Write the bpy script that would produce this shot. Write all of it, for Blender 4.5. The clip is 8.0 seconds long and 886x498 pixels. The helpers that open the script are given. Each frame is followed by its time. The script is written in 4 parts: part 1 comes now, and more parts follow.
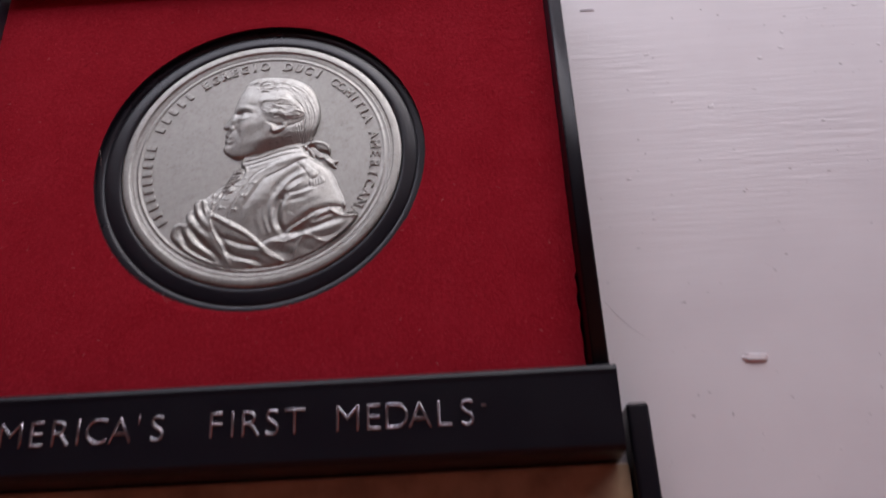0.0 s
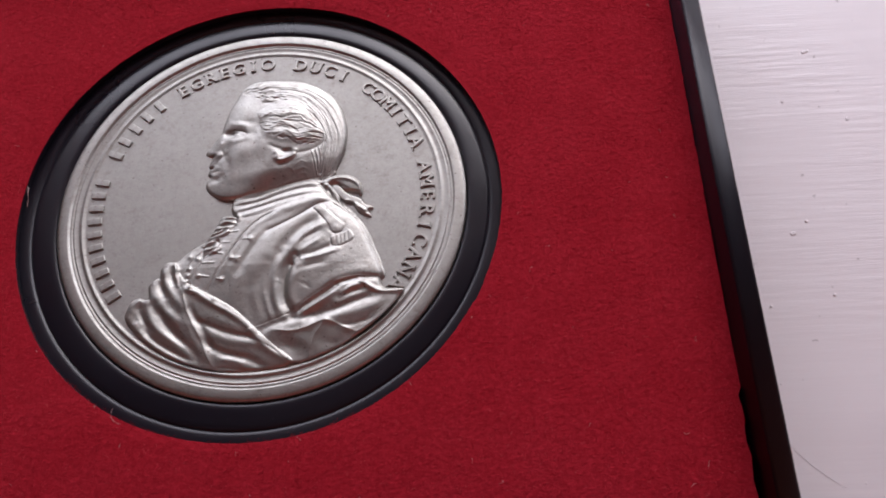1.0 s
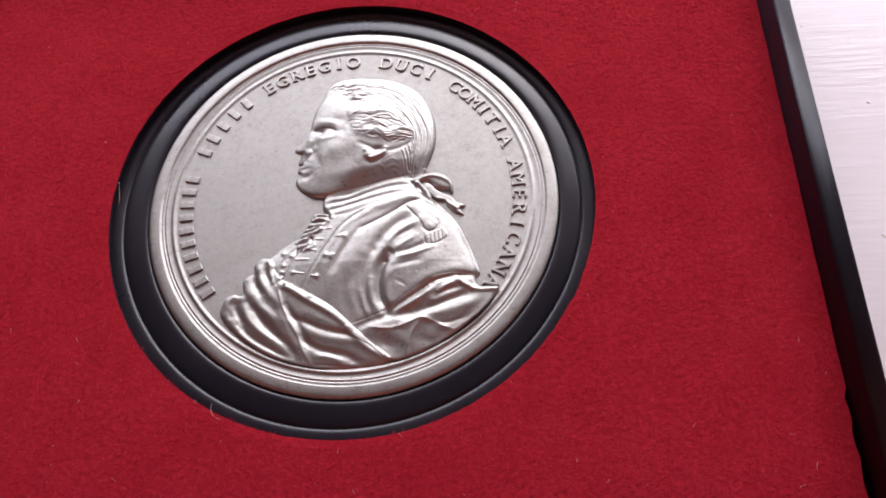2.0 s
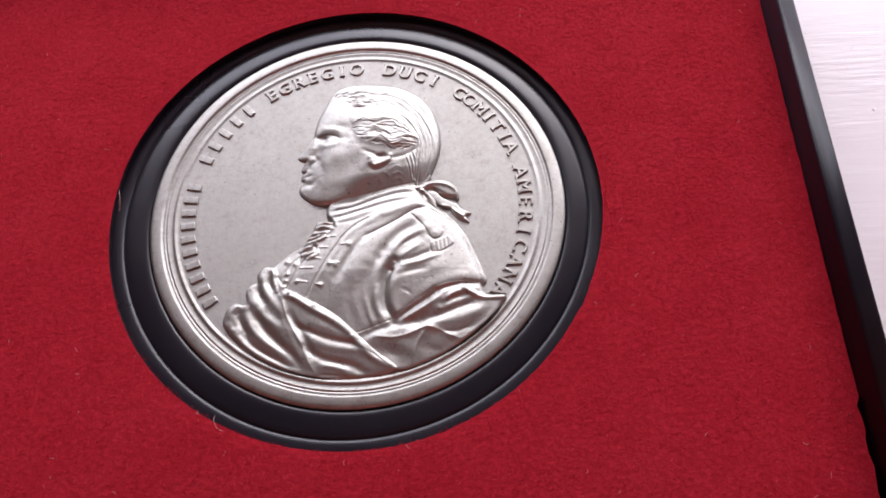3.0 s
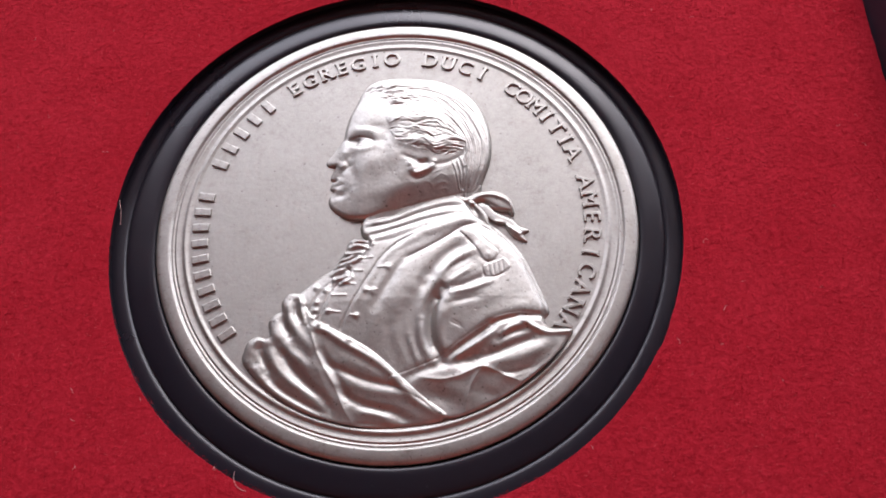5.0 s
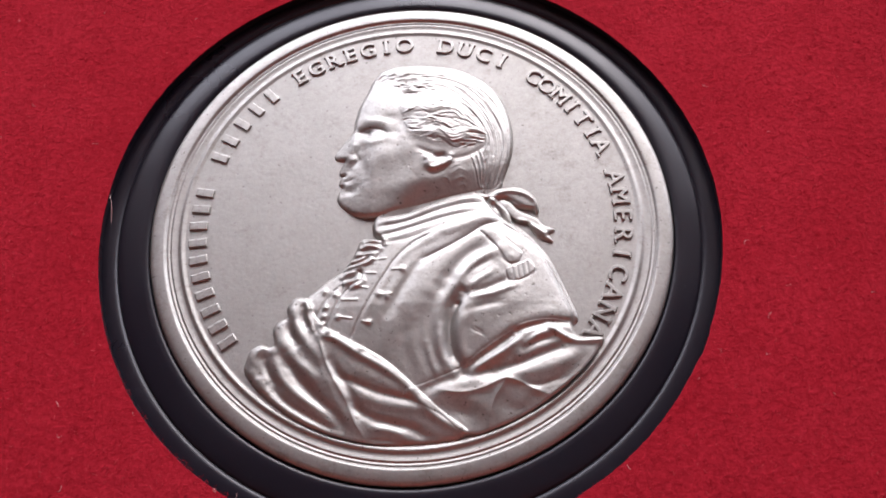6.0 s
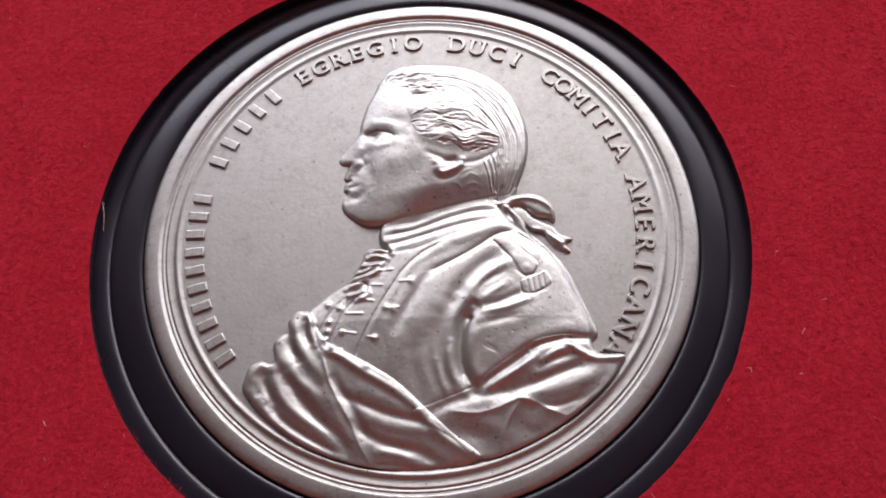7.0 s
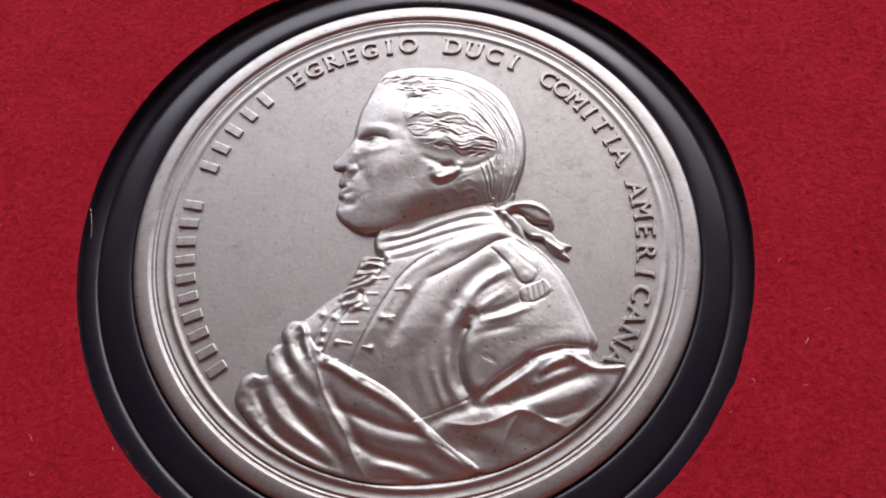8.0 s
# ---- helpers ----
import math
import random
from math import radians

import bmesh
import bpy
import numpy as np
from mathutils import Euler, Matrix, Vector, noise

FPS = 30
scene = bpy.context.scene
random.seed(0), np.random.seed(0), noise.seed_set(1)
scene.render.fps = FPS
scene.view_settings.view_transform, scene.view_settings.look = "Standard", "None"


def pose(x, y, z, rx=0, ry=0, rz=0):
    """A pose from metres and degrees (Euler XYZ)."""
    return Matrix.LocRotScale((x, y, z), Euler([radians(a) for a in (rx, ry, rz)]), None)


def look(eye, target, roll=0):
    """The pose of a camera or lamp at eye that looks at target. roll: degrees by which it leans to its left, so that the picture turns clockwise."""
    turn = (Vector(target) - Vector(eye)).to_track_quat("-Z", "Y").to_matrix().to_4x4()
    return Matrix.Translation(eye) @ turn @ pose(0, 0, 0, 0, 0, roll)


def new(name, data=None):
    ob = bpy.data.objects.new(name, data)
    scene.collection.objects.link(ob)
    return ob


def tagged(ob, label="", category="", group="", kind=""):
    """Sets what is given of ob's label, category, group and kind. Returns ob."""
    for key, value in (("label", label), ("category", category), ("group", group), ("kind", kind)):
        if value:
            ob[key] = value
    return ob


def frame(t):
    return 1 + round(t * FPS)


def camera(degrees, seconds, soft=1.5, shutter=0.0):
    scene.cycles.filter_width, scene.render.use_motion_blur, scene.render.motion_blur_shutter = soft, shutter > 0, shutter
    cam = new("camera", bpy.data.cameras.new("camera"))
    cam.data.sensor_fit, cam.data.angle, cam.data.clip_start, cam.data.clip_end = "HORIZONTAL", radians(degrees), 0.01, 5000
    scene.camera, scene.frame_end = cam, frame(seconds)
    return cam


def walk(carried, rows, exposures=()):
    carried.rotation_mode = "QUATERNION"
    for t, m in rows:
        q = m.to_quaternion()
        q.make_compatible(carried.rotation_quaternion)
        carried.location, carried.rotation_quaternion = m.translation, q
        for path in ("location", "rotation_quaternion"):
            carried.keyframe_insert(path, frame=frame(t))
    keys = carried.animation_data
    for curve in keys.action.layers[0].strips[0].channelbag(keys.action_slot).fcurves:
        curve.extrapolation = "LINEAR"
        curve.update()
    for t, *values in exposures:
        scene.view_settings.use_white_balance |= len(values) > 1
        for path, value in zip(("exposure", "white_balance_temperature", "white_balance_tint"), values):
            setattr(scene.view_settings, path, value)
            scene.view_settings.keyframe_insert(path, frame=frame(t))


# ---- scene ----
# ---- camera and its walk ----
cam = camera(57.0, 8.0, soft=1.8, shutter=0.2)
ROWS = [
    (0.0, 0.05445, -0.12074, 0.19631, 26.00, 3.13, -2.25),
    (0.2, 0.05101, -0.09299, 0.17749, 26.03, 2.85, -2.56),
    (0.3, 0.04980, -0.08445, 0.16951, 26.00, 2.66, -2.33),
    (0.4, 0.04845, -0.07859, 0.16249, 25.89, 2.57, -2.19),
    (0.5, 0.04772, -0.07635, 0.15628, 25.98, 2.62, -1.93),
    (0.6, 0.04583, -0.07297, 0.15230, 25.32, 2.47, -1.84),
    (0.7, 0.04439, -0.07239, 0.14801, 25.45, 2.51, -1.56),
    (0.8, 0.04214, -0.07191, 0.14552, 25.16, 2.62, -1.82),
    (1.0, 0.03909, -0.07306, 0.14297, 25.00, 3.21, -1.54),
    (1.5, 0.02919, -0.07322, 0.14365, 24.90, 3.81, -0.76),
    (3.0, 0.02170, -0.07294, 0.14160, 25.95, 3.23, -1.20),
    (3.5, 0.01996, -0.06715, 0.14019, 24.73, 3.21, -1.01),
    (4.0, 0.01767, -0.06299, 0.13631, 24.35, 3.22, -0.96),
    (4.5, 0.01553, -0.05945, 0.13188, 24.09, 3.17, -0.90),
    (6.0, 0.00818, -0.05219, 0.11893, 23.74, 2.29, -1.10),
    (6.5, 0.00824, -0.04980, 0.11549, 23.63, 2.84, -0.79),
    (7.0, 0.00785, -0.04802, 0.11339, 23.66, 2.84, -0.75),
    (7.5, 0.00710, -0.04676, 0.11209, 23.69, 2.47, -0.87),
    (8.0, 0.00698, -0.04552, 0.11196, 23.29, 2.24, -1.03),
]
EXPOSURES = [(0.0, -0.59, 6500, 18), (0.3, -0.68, 6500, 18), (0.5, -0.68, 6500, 18), (0.7, -0.58, 6500, 18), (1.0, -0.17, 6500, 18), (1.5, 0.25, 6500, 18), (3.0, 0.34, 6500, 18), (4.5, 0.41, 6500, 18), (6.0, 0.40, 6500, 18), (7.0, 0.30, 6500, 18), (8.0, 0.16, 6500, 18)]
walk(cam, [(r[0], pose(*r[1:])) for r in ROWS], EXPOSURES)

# ---- light: an overcast sky behind a window on the far side of the table ----
world = bpy.data.worlds.new("sky")
scene.world = world
world.use_nodes = True
sky = world.node_tree.nodes.new("ShaderNodeTexSky")
sky.sky_type = "NISHITA"
sky.sun_disc = False
sky.sun_elevation = radians(35)
sky.sun_rotation = radians(20)
world.node_tree.nodes["Background"].inputs["Strength"].default_value = 0.12
world.node_tree.links.new(sky.outputs[0], world.node_tree.nodes["Background"].inputs["Color"])

WINDOW = dict(x0=-0.44, x1=0.78, z0=0.045, z1=0.50, y=0.38)
sun_data = bpy.data.lights.new("overcast_sun", "SUN")
sun_data.energy = 0.6
sun_data.angle = radians(25)
sun_data.color = (1.0, 0.97, 0.93)
sun = new("overcast_sun", sun_data)
sun.matrix_world = look((0.6, 3.0, 2.2), (0, 0, 0))

lamp_data = bpy.data.lights.new("window_daylight", "AREA")
lamp_data.shape = "RECTANGLE"
lamp_data.size = WINDOW["x1"] - WINDOW["x0"] - 0.08
lamp_data.size_y = WINDOW["z1"] - WINDOW["z0"] - 0.08
lamp_data.energy = 5.6
lamp_data.color = (0.905, 0.925, 1.0)
lamp = new("window_daylight", lamp_data)
mid_x, mid_z = (WINDOW["x0"] + WINDOW["x1"]) / 2, (WINDOW["z0"] + WINDOW["z1"]) / 2
lamp.matrix_world = look((mid_x, WINDOW["y"] + 0.05, mid_z), (mid_x, 0.0, mid_z))

# ---- materials ----


def material(name, base, rough, metal=0.0):
    m = bpy.data.materials.new(name)
    m.use_nodes = True
    b = m.node_tree.nodes["Principled BSDF"]
    b.inputs["Base Color"].default_value = (*base, 1)
    b.inputs["Roughness"].default_value = rough
    b.inputs["Metallic"].default_value = metal
    return m, m.node_tree, b


def node(tree, kind, **values):
    n = tree.nodes.new(kind)
    for key, value in values.items():
        n.inputs[key].default_value = value
    return n


def coords(tree, stretch=(1, 1, 1)):
    """Object coordinates in metres, stretched along the axes."""
    c = tree.nodes.new("ShaderNodeTexCoord")
    mp = tree.nodes.new("ShaderNodeMapping")
    mp.inputs["Scale"].default_value = stretch
    tree.links.new(c.outputs["Object"], mp.inputs["Vector"])
    return mp.outputs["Vector"]


def noise_tex(tree, vec, scale, detail=4.0, rough=0.55):
    n = node(tree, "ShaderNodeTexNoise", Scale=scale, Detail=detail, Roughness=rough)
    tree.links.new(vec, n.inputs["Vector"])
    return n.outputs["Fac"]


def ramp(tree, fac, stops):
    r = tree.nodes.new("ShaderNodeValToRGB")
    e = r.color_ramp.elements
    while len(e) < len(stops):
        e.new(0.5)
    for el, (at, col) in zip(e, stops):
        el.position, el.color = at, (*col, 1)
    tree.links.new(fac, r.inputs["Fac"])
    return r.outputs["Color"]


def mix(tree, fac, a, b, how="MIX"):
    n = tree.nodes.new("ShaderNodeMix")
    n.data_type, n.blend_type = "RGBA", how
    for value, slot in ((fac, 0), (a, 6), (b, 7)):
        if hasattr(value, "is_linked"):
            tree.links.new(value, n.inputs[slot])
        else:
            n.inputs[slot].default_value = value if slot == 0 else (*value, 1)
    return n.outputs[2]


def to_range(tree, fac, lo, hi, a, b):
    n = tree.nodes.new("ShaderNodeMapRange")
    for i, v in zip((1, 2, 3, 4), (lo, hi, a, b)):
        n.inputs[i].default_value = v
    tree.links.new(fac, n.inputs[0])
    return n.outputs[0]


def bump(tree, height, strength, distance, below=None):
    n = node(tree, "ShaderNodeBump", Strength=strength, Distance=distance)
    tree.links.new(height, n.inputs["Height"])
    if below:
        tree.links.new(below, n.inputs["Normal"])
    return n.outputs["Normal"]


def pewter(name, tone, rough, pitted):
    """Antiqued pewter: grey metal with faint clouds, fine pits and small smudges."""
    m, t, b = material(name, (0.5, 0.48, 0.45), 0.42, 1.0)
    v = coords(t)
    cloud = noise_tex(t, v, 130, 6, 0.65)
    mottle = noise_tex(t, v, 700, 5, 0.7)
    grain = noise_tex(t, v, 2300, 4, 0.7)
    spots = noise_tex(t, v, 1700, 2, 0.5)
    smudge = noise_tex(t, v, 330, 6, 0.75)
    col = ramp(t, cloud, [(at, (tone * r, tone * g, tone * bl)) for at, r, g, bl in ((0.28, 0.365, 0.357, 0.328), (0.5, 0.39, 0.382, 0.355), (0.72, 0.41, 0.402, 0.376))])
    blotch = ramp(t, mottle, [(0.30, (0.90, 0.89, 0.87)), (0.5, (1, 1, 1)), (0.68, (1.04, 1.04, 1.03))])
    pits = ramp(t, spots, [(pitted, (0.40, 0.38, 0.36)), (pitted + 0.06, (1, 1, 1))])
    stains = ramp(t, smudge, [(0.30, (0.74, 0.72, 0.69)), (0.45, (1, 1, 1))])
    rub = ramp(t, grain, [(0.3, (0.93, 0.925, 0.92)), (0.7, (1.05, 1.05, 1.05))])
    for more in (blotch, pits, stains, rub):
        col = mix(t, 1.0, col, more, "MULTIPLY")
    t.links.new(col, b.inputs["Base Color"])
    t.links.new(to_range(t, mottle, 0.3, 0.7, rough * 1.15, rough * 0.9), b.inputs["Roughness"])
    n1 = bump(t, grain, 0.22, 0.00008)
    n2 = bump(t, mottle, 0.16, 0.0002, n1)
    t.links.new(bump(t, spots, 0.10, 0.00012, n2), b.inputs["Normal"])
    return m


def felt():
    m, t, b = material("red_felt", (0.38, 0.012, 0.02), 0.95)
    v = coords(t)
    nap = noise_tex(t, v, 90, 4, 0.5)
    clump = noise_tex(t, v, 1100, 2, 0.5)
    fibre = noise_tex(t, v, 2600, 4, 0.7)
    col = ramp(t, nap, [(0.3, (0.325, 0.012, 0.022)), (0.5, (0.345, 0.014, 0.025)), (0.72, (0.36, 0.016, 0.028))])
    tufts = ramp(t, clump, [(0.30, (0.88, 0.86, 0.86)), (0.52, (1, 1, 1)), (0.72, (1.10, 1.16, 1.16))])
    fuzz = ramp(t, fibre, [(0.3, (0.80, 0.72, 0.72)), (0.52, (1, 1, 1)), (0.74, (1.22, 1.45, 1.45))])
    t.links.new(mix(t, 1.0, mix(t, 1.0, col, fuzz, "MULTIPLY"), tufts, "MULTIPLY"), b.inputs["Base Color"])
    b.inputs["Sheen Weight"].default_value = 0.08
    b.inputs["Sheen Roughness"].default_value = 0.5
    b.inputs["Sheen Tint"].default_value = (0.9, 0.12, 0.14, 1)
    b.inputs["Specular IOR Level"].default_value = 0.04
    n1 = bump(t, fibre, 0.26, 0.0004)
    t.links.new(bump(t, nap, 0.03, 0.0012, bump(t, clump, 0.16, 0.0008, n1)), b.inputs["Normal"])
    return m


def fibres():
    m, t, b = material("red_fibres", (0.36, 0.012, 0.02), 0.85)
    g = t.nodes.new("ShaderNodeNewGeometry")
    t.links.new(ramp(t, g.outputs["Random Per Island"], [(0.0, (0.30, 0.009, 0.018)), (0.55, (0.36, 0.014, 0.025)), (0.93, (0.42, 0.024, 0.038)), (1.0, (0.55, 0.09, 0.10))]), b.inputs["Base Color"])
    b.inputs["Specular IOR Level"].default_value = 0.05
    return m


def black_plastic(name, rough, gloss, lo=0.9):
    m, t, b = material(name, (0.012, 0.012, 0.014), rough)
    v = coords(t)
    dust = noise_tex(t, v, 700, 3)
    smear = noise_tex(t, v, 60, 4)
    col = ramp(t, dust, [(0.72, (0.008, 0.007, 0.012)), (0.80, (0.028, 0.027, 0.034))])
    t.links.new(col, b.inputs["Base Color"])
    t.links.new(to_range(t, smear, 0.3, 0.7, rough * lo, rough * 1.25), b.inputs["Roughness"])
    b.inputs["Specular IOR Level"].default_value = gloss
    t.links.new(bump(t, noise_tex(t, v, 2600, 2), 0.05, 0.0001), b.inputs["Normal"])
    return m


def white_paint():
    m, t, b = material("white_gloss_paint", (0.78, 0.76, 0.76), 0.42)
    v = coords(t)
    long_v = coords(t, (0.07, 1, 1))
    strokes = noise_tex(t, long_v, 620, 5, 0.66)
    broad = noise_tex(t, coords(t, (0.10, 1, 1)), 60, 3)
    cloud = noise_tex(t, v, 14, 4)
    col = ramp(t, cloud, [(0.3, (0.73, 0.69, 0.71)), (0.6, (0.81, 0.772, 0.785))])
    dirt = ramp(t, noise_tex(t, v, 420, 2), [(0.24, (0.62, 0.6, 0.6)), (0.30, (1, 1, 1))])
    t.links.new(mix(t, 1.0, col, dirt, "MULTIPLY"), b.inputs["Base Color"])
    t.links.new(to_range(t, strokes, 0.3, 0.7, 0.38, 0.50), b.inputs["Roughness"])
    # brush marks stand out in some places and fade in others
    patch = to_range(t, noise_tex(t, coords(t, (0.5, 1, 1)), 22, 3), 0.42, 0.64, 0.04, 0.9)
    marks = t.nodes.new("ShaderNodeMath")
    marks.operation = "MULTIPLY"
    t.links.new(strokes, marks.inputs[0])
    t.links.new(patch, marks.inputs[1])
    # one board's end was brushed out more roughly than the rest
    split = t.nodes.new("ShaderNodeSeparateXYZ")
    t.links.new(v, split.inputs[0])
    rough_end = t.nodes.new("ShaderNodeMath")
    rough_end.operation = "MULTIPLY"
    t.links.new(marks.outputs[0], rough_end.inputs[0])
    t.links.new(to_range(t, split.outputs["Y"], -0.03, 0.01, 0.2, 1.0), rough_end.inputs[1])
    n1 = bump(t, rough_end.outputs[0], 0.5, 0.0006)
    t.links.new(bump(t, broad, 0.12, 0.002, n1), b.inputs["Normal"])
    return m


def plain(name, base, rough, metal=0.0, scale=40, amount=0.12, relief=0.1):
    m, t, b = material(name, base, rough, metal)
    n = noise_tex(t, coords(t), scale, 5)
    lo, hi = [c * (1 - amount) for c in base], [min(1, c * (1 + amount)) for c in base]
    t.links.new(ramp(t, n, [(0.3, lo), (0.7, hi)]), b.inputs["Base Color"])
    t.links.new(bump(t, noise_tex(t, coords(t), scale * 12, 3), relief, 0.02 / scale), b.inputs["Normal"])
    return m


PEWTER = pewter("pewter", 1.03, 0.47, 0.25)
# the same recipe for the bust, set lighter and slightly more pitted
BUST_PEWTER = pewter("lighter_pewter", 1.12, 0.48, 0.262)
FELT = felt()
PLASTIC = black_plastic("black_plastic", 0.36, 0.28)
RING = black_plastic("glossy_black_plastic", 0.28, 0.46)
PAINT = white_paint()
LETTERING = plain("silver_foil", (0.56, 0.54, 0.57), 0.22, 1.0, 900, 0.2)
LINING = plain("tan_lining", (0.46, 0.34, 0.21), 0.55, 0.0, 120, 0.25, 0.3)
WALL = plain("grey_plaster", (0.55, 0.53, 0.53), 0.9, 0.0, 6)
# reddish, so that the added wall gives the metal warm reflections
WARM = plain("terracotta_bounce", (0.50, 0.13, 0.09), 0.9, 0.0, 6)
CEILING = plain("grey_ceiling_plaster", (0.42, 0.41, 0.42), 0.9, 0.0, 6, 0.05)
WHITE = plain("white_plaster", (0.78, 0.76, 0.75), 0.9, 0.0, 6, 0.05)
FLOOR = plain("brown_boards", (0.24, 0.14, 0.08), 0.55, 0.0, 8, 0.25)
NAP = 70000
NAP_RED = fibres()
LINT = plain("pale_lint", (0.72, 0.45, 0.42), 0.9, 0.0, 500)
CHIP = plain("paint_chip", (0.74, 0.68, 0.69), 0.5, 0.0, 600)
SCRATCH = plain("scratched_paint", (0.74, 0.72, 0.73), 0.6, 0.0, 900, 0.1)
NIB = plain("paint_nib", (0.76, 0.73, 0.742), 0.5, 0.0, 900, 0.1)
SPECK = plain("grey_dust", (0.50, 0.46, 0.49), 0.9, 0.0, 900, 0.3)

# ---- mesh helpers ----
MM = 0.001
ZF = 0.012      # height of the medal's field over the table


def finish(bm, mesh_name, mat, smooth=False):
    bmesh.ops.recalc_face_normals(bm, faces=bm.faces)
    me = bpy.data.meshes.new(mesh_name)
    bm.to_mesh(me)
    bm.free()
    me.materials.append(mat)
    if smooth:
        me.shade_smooth()
    return me


def part(name, bm, mat, parent=None, label="", smooth=False):
    ob = new(name, finish(bm, name, mat, smooth))
    ob.parent = parent
    return tagged(ob, label)


def block(x0, x1, y0, y1, z0, z1, bevel=0.0, segments=2):
    """A box, its edges rounded."""
    bm = bmesh.new()
    bmesh.ops.create_cube(bm, size=1)
    for v in bm.verts:
        v.co = ((x0 + x1) / 2 + v.co.x * (x1 - x0), (y0 + y1) / 2 + v.co.y * (y1 - y0), (z0 + z1) / 2 + v.co.z * (z1 - z0))
    if bevel:
        bmesh.ops.bevel(bm, geom=list(bm.edges), offset=bevel, segments=segments, affect="EDGES", profile=0.5)
    return bm


def lathe(profile, steps=192):
    """A ring or disc turned round z from (radius, height) pairs."""
    bm = bmesh.new()
    loops = []
    for r, z in profile:
        if r == 0:
            loops.append([bm.verts.new((0, 0, z))])
        else:
            loops.append([bm.verts.new((r * math.cos(2 * math.pi * i / steps), r * math.sin(2 * math.pi * i / steps), z)) for i in range(steps)])
    for a, b in zip(loops, loops[1:]):
        for i in range(steps):
            j = (i + 1) % steps
            if len(a) == 1:
                bm.faces.new((a[0], b[i], b[j]))
            elif len(b) == 1:
                bm.faces.new((a[i], a[j], b[0]))
            else:
                bm.faces.new((a[i], a[j], b[j], b[i]))
    return bm


def extrude_profile(outline, x0, x1):
    """A bar along x from a closed outline of (y, z)."""
    bm = bmesh.new()
    a = [bm.verts.new((x0, y, z)) for y, z in outline]
    b = [bm.verts.new((x1, y, z)) for y, z in outline]
    n = len(outline)
    for i in range(n):
        bm.faces.new((a[i], a[(i + 1) % n], b[(i + 1) % n], b[i]))
    bm.faces.new(a)
    bm.faces.new(b)
    return bm


def letter_mesh(char, size, depth, bevel, mat, offset=0.0):
    """One raised character in the built-in font, centred on its own middle."""
    cu = bpy.data.curves.new("letter", "FONT")
    cu.body, cu.size, cu.extrude, cu.bevel_depth, cu.bevel_resolution, cu.offset, cu.resolution_u = char, size, depth, bevel, 1, offset, 6
    cu.align_x = "CENTER"
    tmp = bpy.data.objects.new("letter", cu)
    scene.collection.objects.link(tmp)
    bpy.context.view_layer.update()
    me = bpy.data.meshes.new_from_object(tmp.evaluated_get(bpy.context.evaluated_depsgraph_get()))
    bpy.data.objects.remove(tmp)
    me.materials.clear()
    me.materials.append(mat)
    return me


# ---- the room, unseen: added round the table for bounced light and reflections ----
RX, RY0, RZ0, RZ1 = 1.3, -0.46, -0.75, 1.40
W_ = WINDOW


def structure(name, bm, mat, label, category):
    return tagged(part(name, bm, mat), label, category, kind="structure")


structure("floor", block(-RX - 0.1, RX + 0.1, RY0 - 0.1, W_["y"] + 0.1, RZ0 - 0.1, RZ0), FLOOR, "plain brown boarded floor of the room", "floor")
# low grey, so that what the metal and plastic reflect from overhead stays dark
structure("ceiling", block(-RX - 0.1, RX + 0.1, RY0 - 0.1, W_["y"] + 0.1, RZ1, RZ1 + 0.1), CEILING, "unseen grey ceiling, kept dim for reflections from above", "ceiling")
# unseen wall set close behind, to warm and dim reflections from that side
structure("bounce_wall", block(-RX - 0.1, RX + 0.1, RY0 - 0.1, RY0, RZ0, RZ1), WARM, "unseen terracotta wall, added close by for warm reflections", "wall")
structure("wall_east", block(RX, RX + 0.1, RY0, W_["y"], RZ0, RZ1), WALL, "plain grey plaster wall of the room", "wall")
structure("wall_west", block(-RX - 0.1, -RX, RY0, W_["y"], RZ0, RZ1), WALL, "plain grey plaster wall of the room", "wall")
north = bmesh.new()
for x0, x1, z0, z1 in ((-RX - 0.1, W_["x0"], RZ0, RZ1), (W_["x1"], RX + 0.1, RZ0, RZ1), (W_["x0"], W_["x1"], RZ0, W_["z0"]), (W_["x0"], W_["x1"], W_["z1"], RZ1)):
    piece = block(x0, x1, W_["y"], W_["y"] + 0.1, z0, z1)
    tmp_me = bpy.data.meshes.new("piece")
    piece.to_mesh(tmp_me)
    piece.free()
    north.from_mesh(tmp_me)
    bpy.data.meshes.remove(tmp_me)
structure("wall_north", north, WHITE, "plain white wall with a window opening", "wall")
window = tagged(new("window_1"), "white painted wooden window frame in the wall", "window", kind="structure")
for x0, x1, z0, z1 in ((W_["x0"], W_["x0"] + 0.04, W_["z0"], W_["z1"]), (W_["x1"] - 0.04, W_["x1"], W_["z0"], W_["z1"]),
                       (W_["x0"] + 0.04, W_["x1"] - 0.04, W_["z0"], W_["z0"] + 0.04), (W_["x0"] + 0.04, W_["x1"] - 0.04, W_["z1"] - 0.04, W_["z1"])):
    part("window_frame", block(x0, x1, W_["y"] + 0.02, W_["y"] + 0.08, z0, z1, 0.004), PAINT, window)

# ---- table ----
table = tagged(new("table"), "white gloss painted wooden table with brush strokes", "table")
part("tabletop", block(-0.45, 0.45, -0.44, 0.375, -0.03, 0.0, 0.004), PAINT, table)
for sx in (-0.40, 0.40):
    for sy in (-0.39, 0.33):
        part("leg", block(sx - 0.025, sx + 0.025, sy - 0.025, sy + 0.025, RZ0, -0.031, 0.004), PAINT, table)

# ---- presentation case ----
case = tagged(new("medal_case"), "open black plastic medal case lined with red felt on the table", "case")
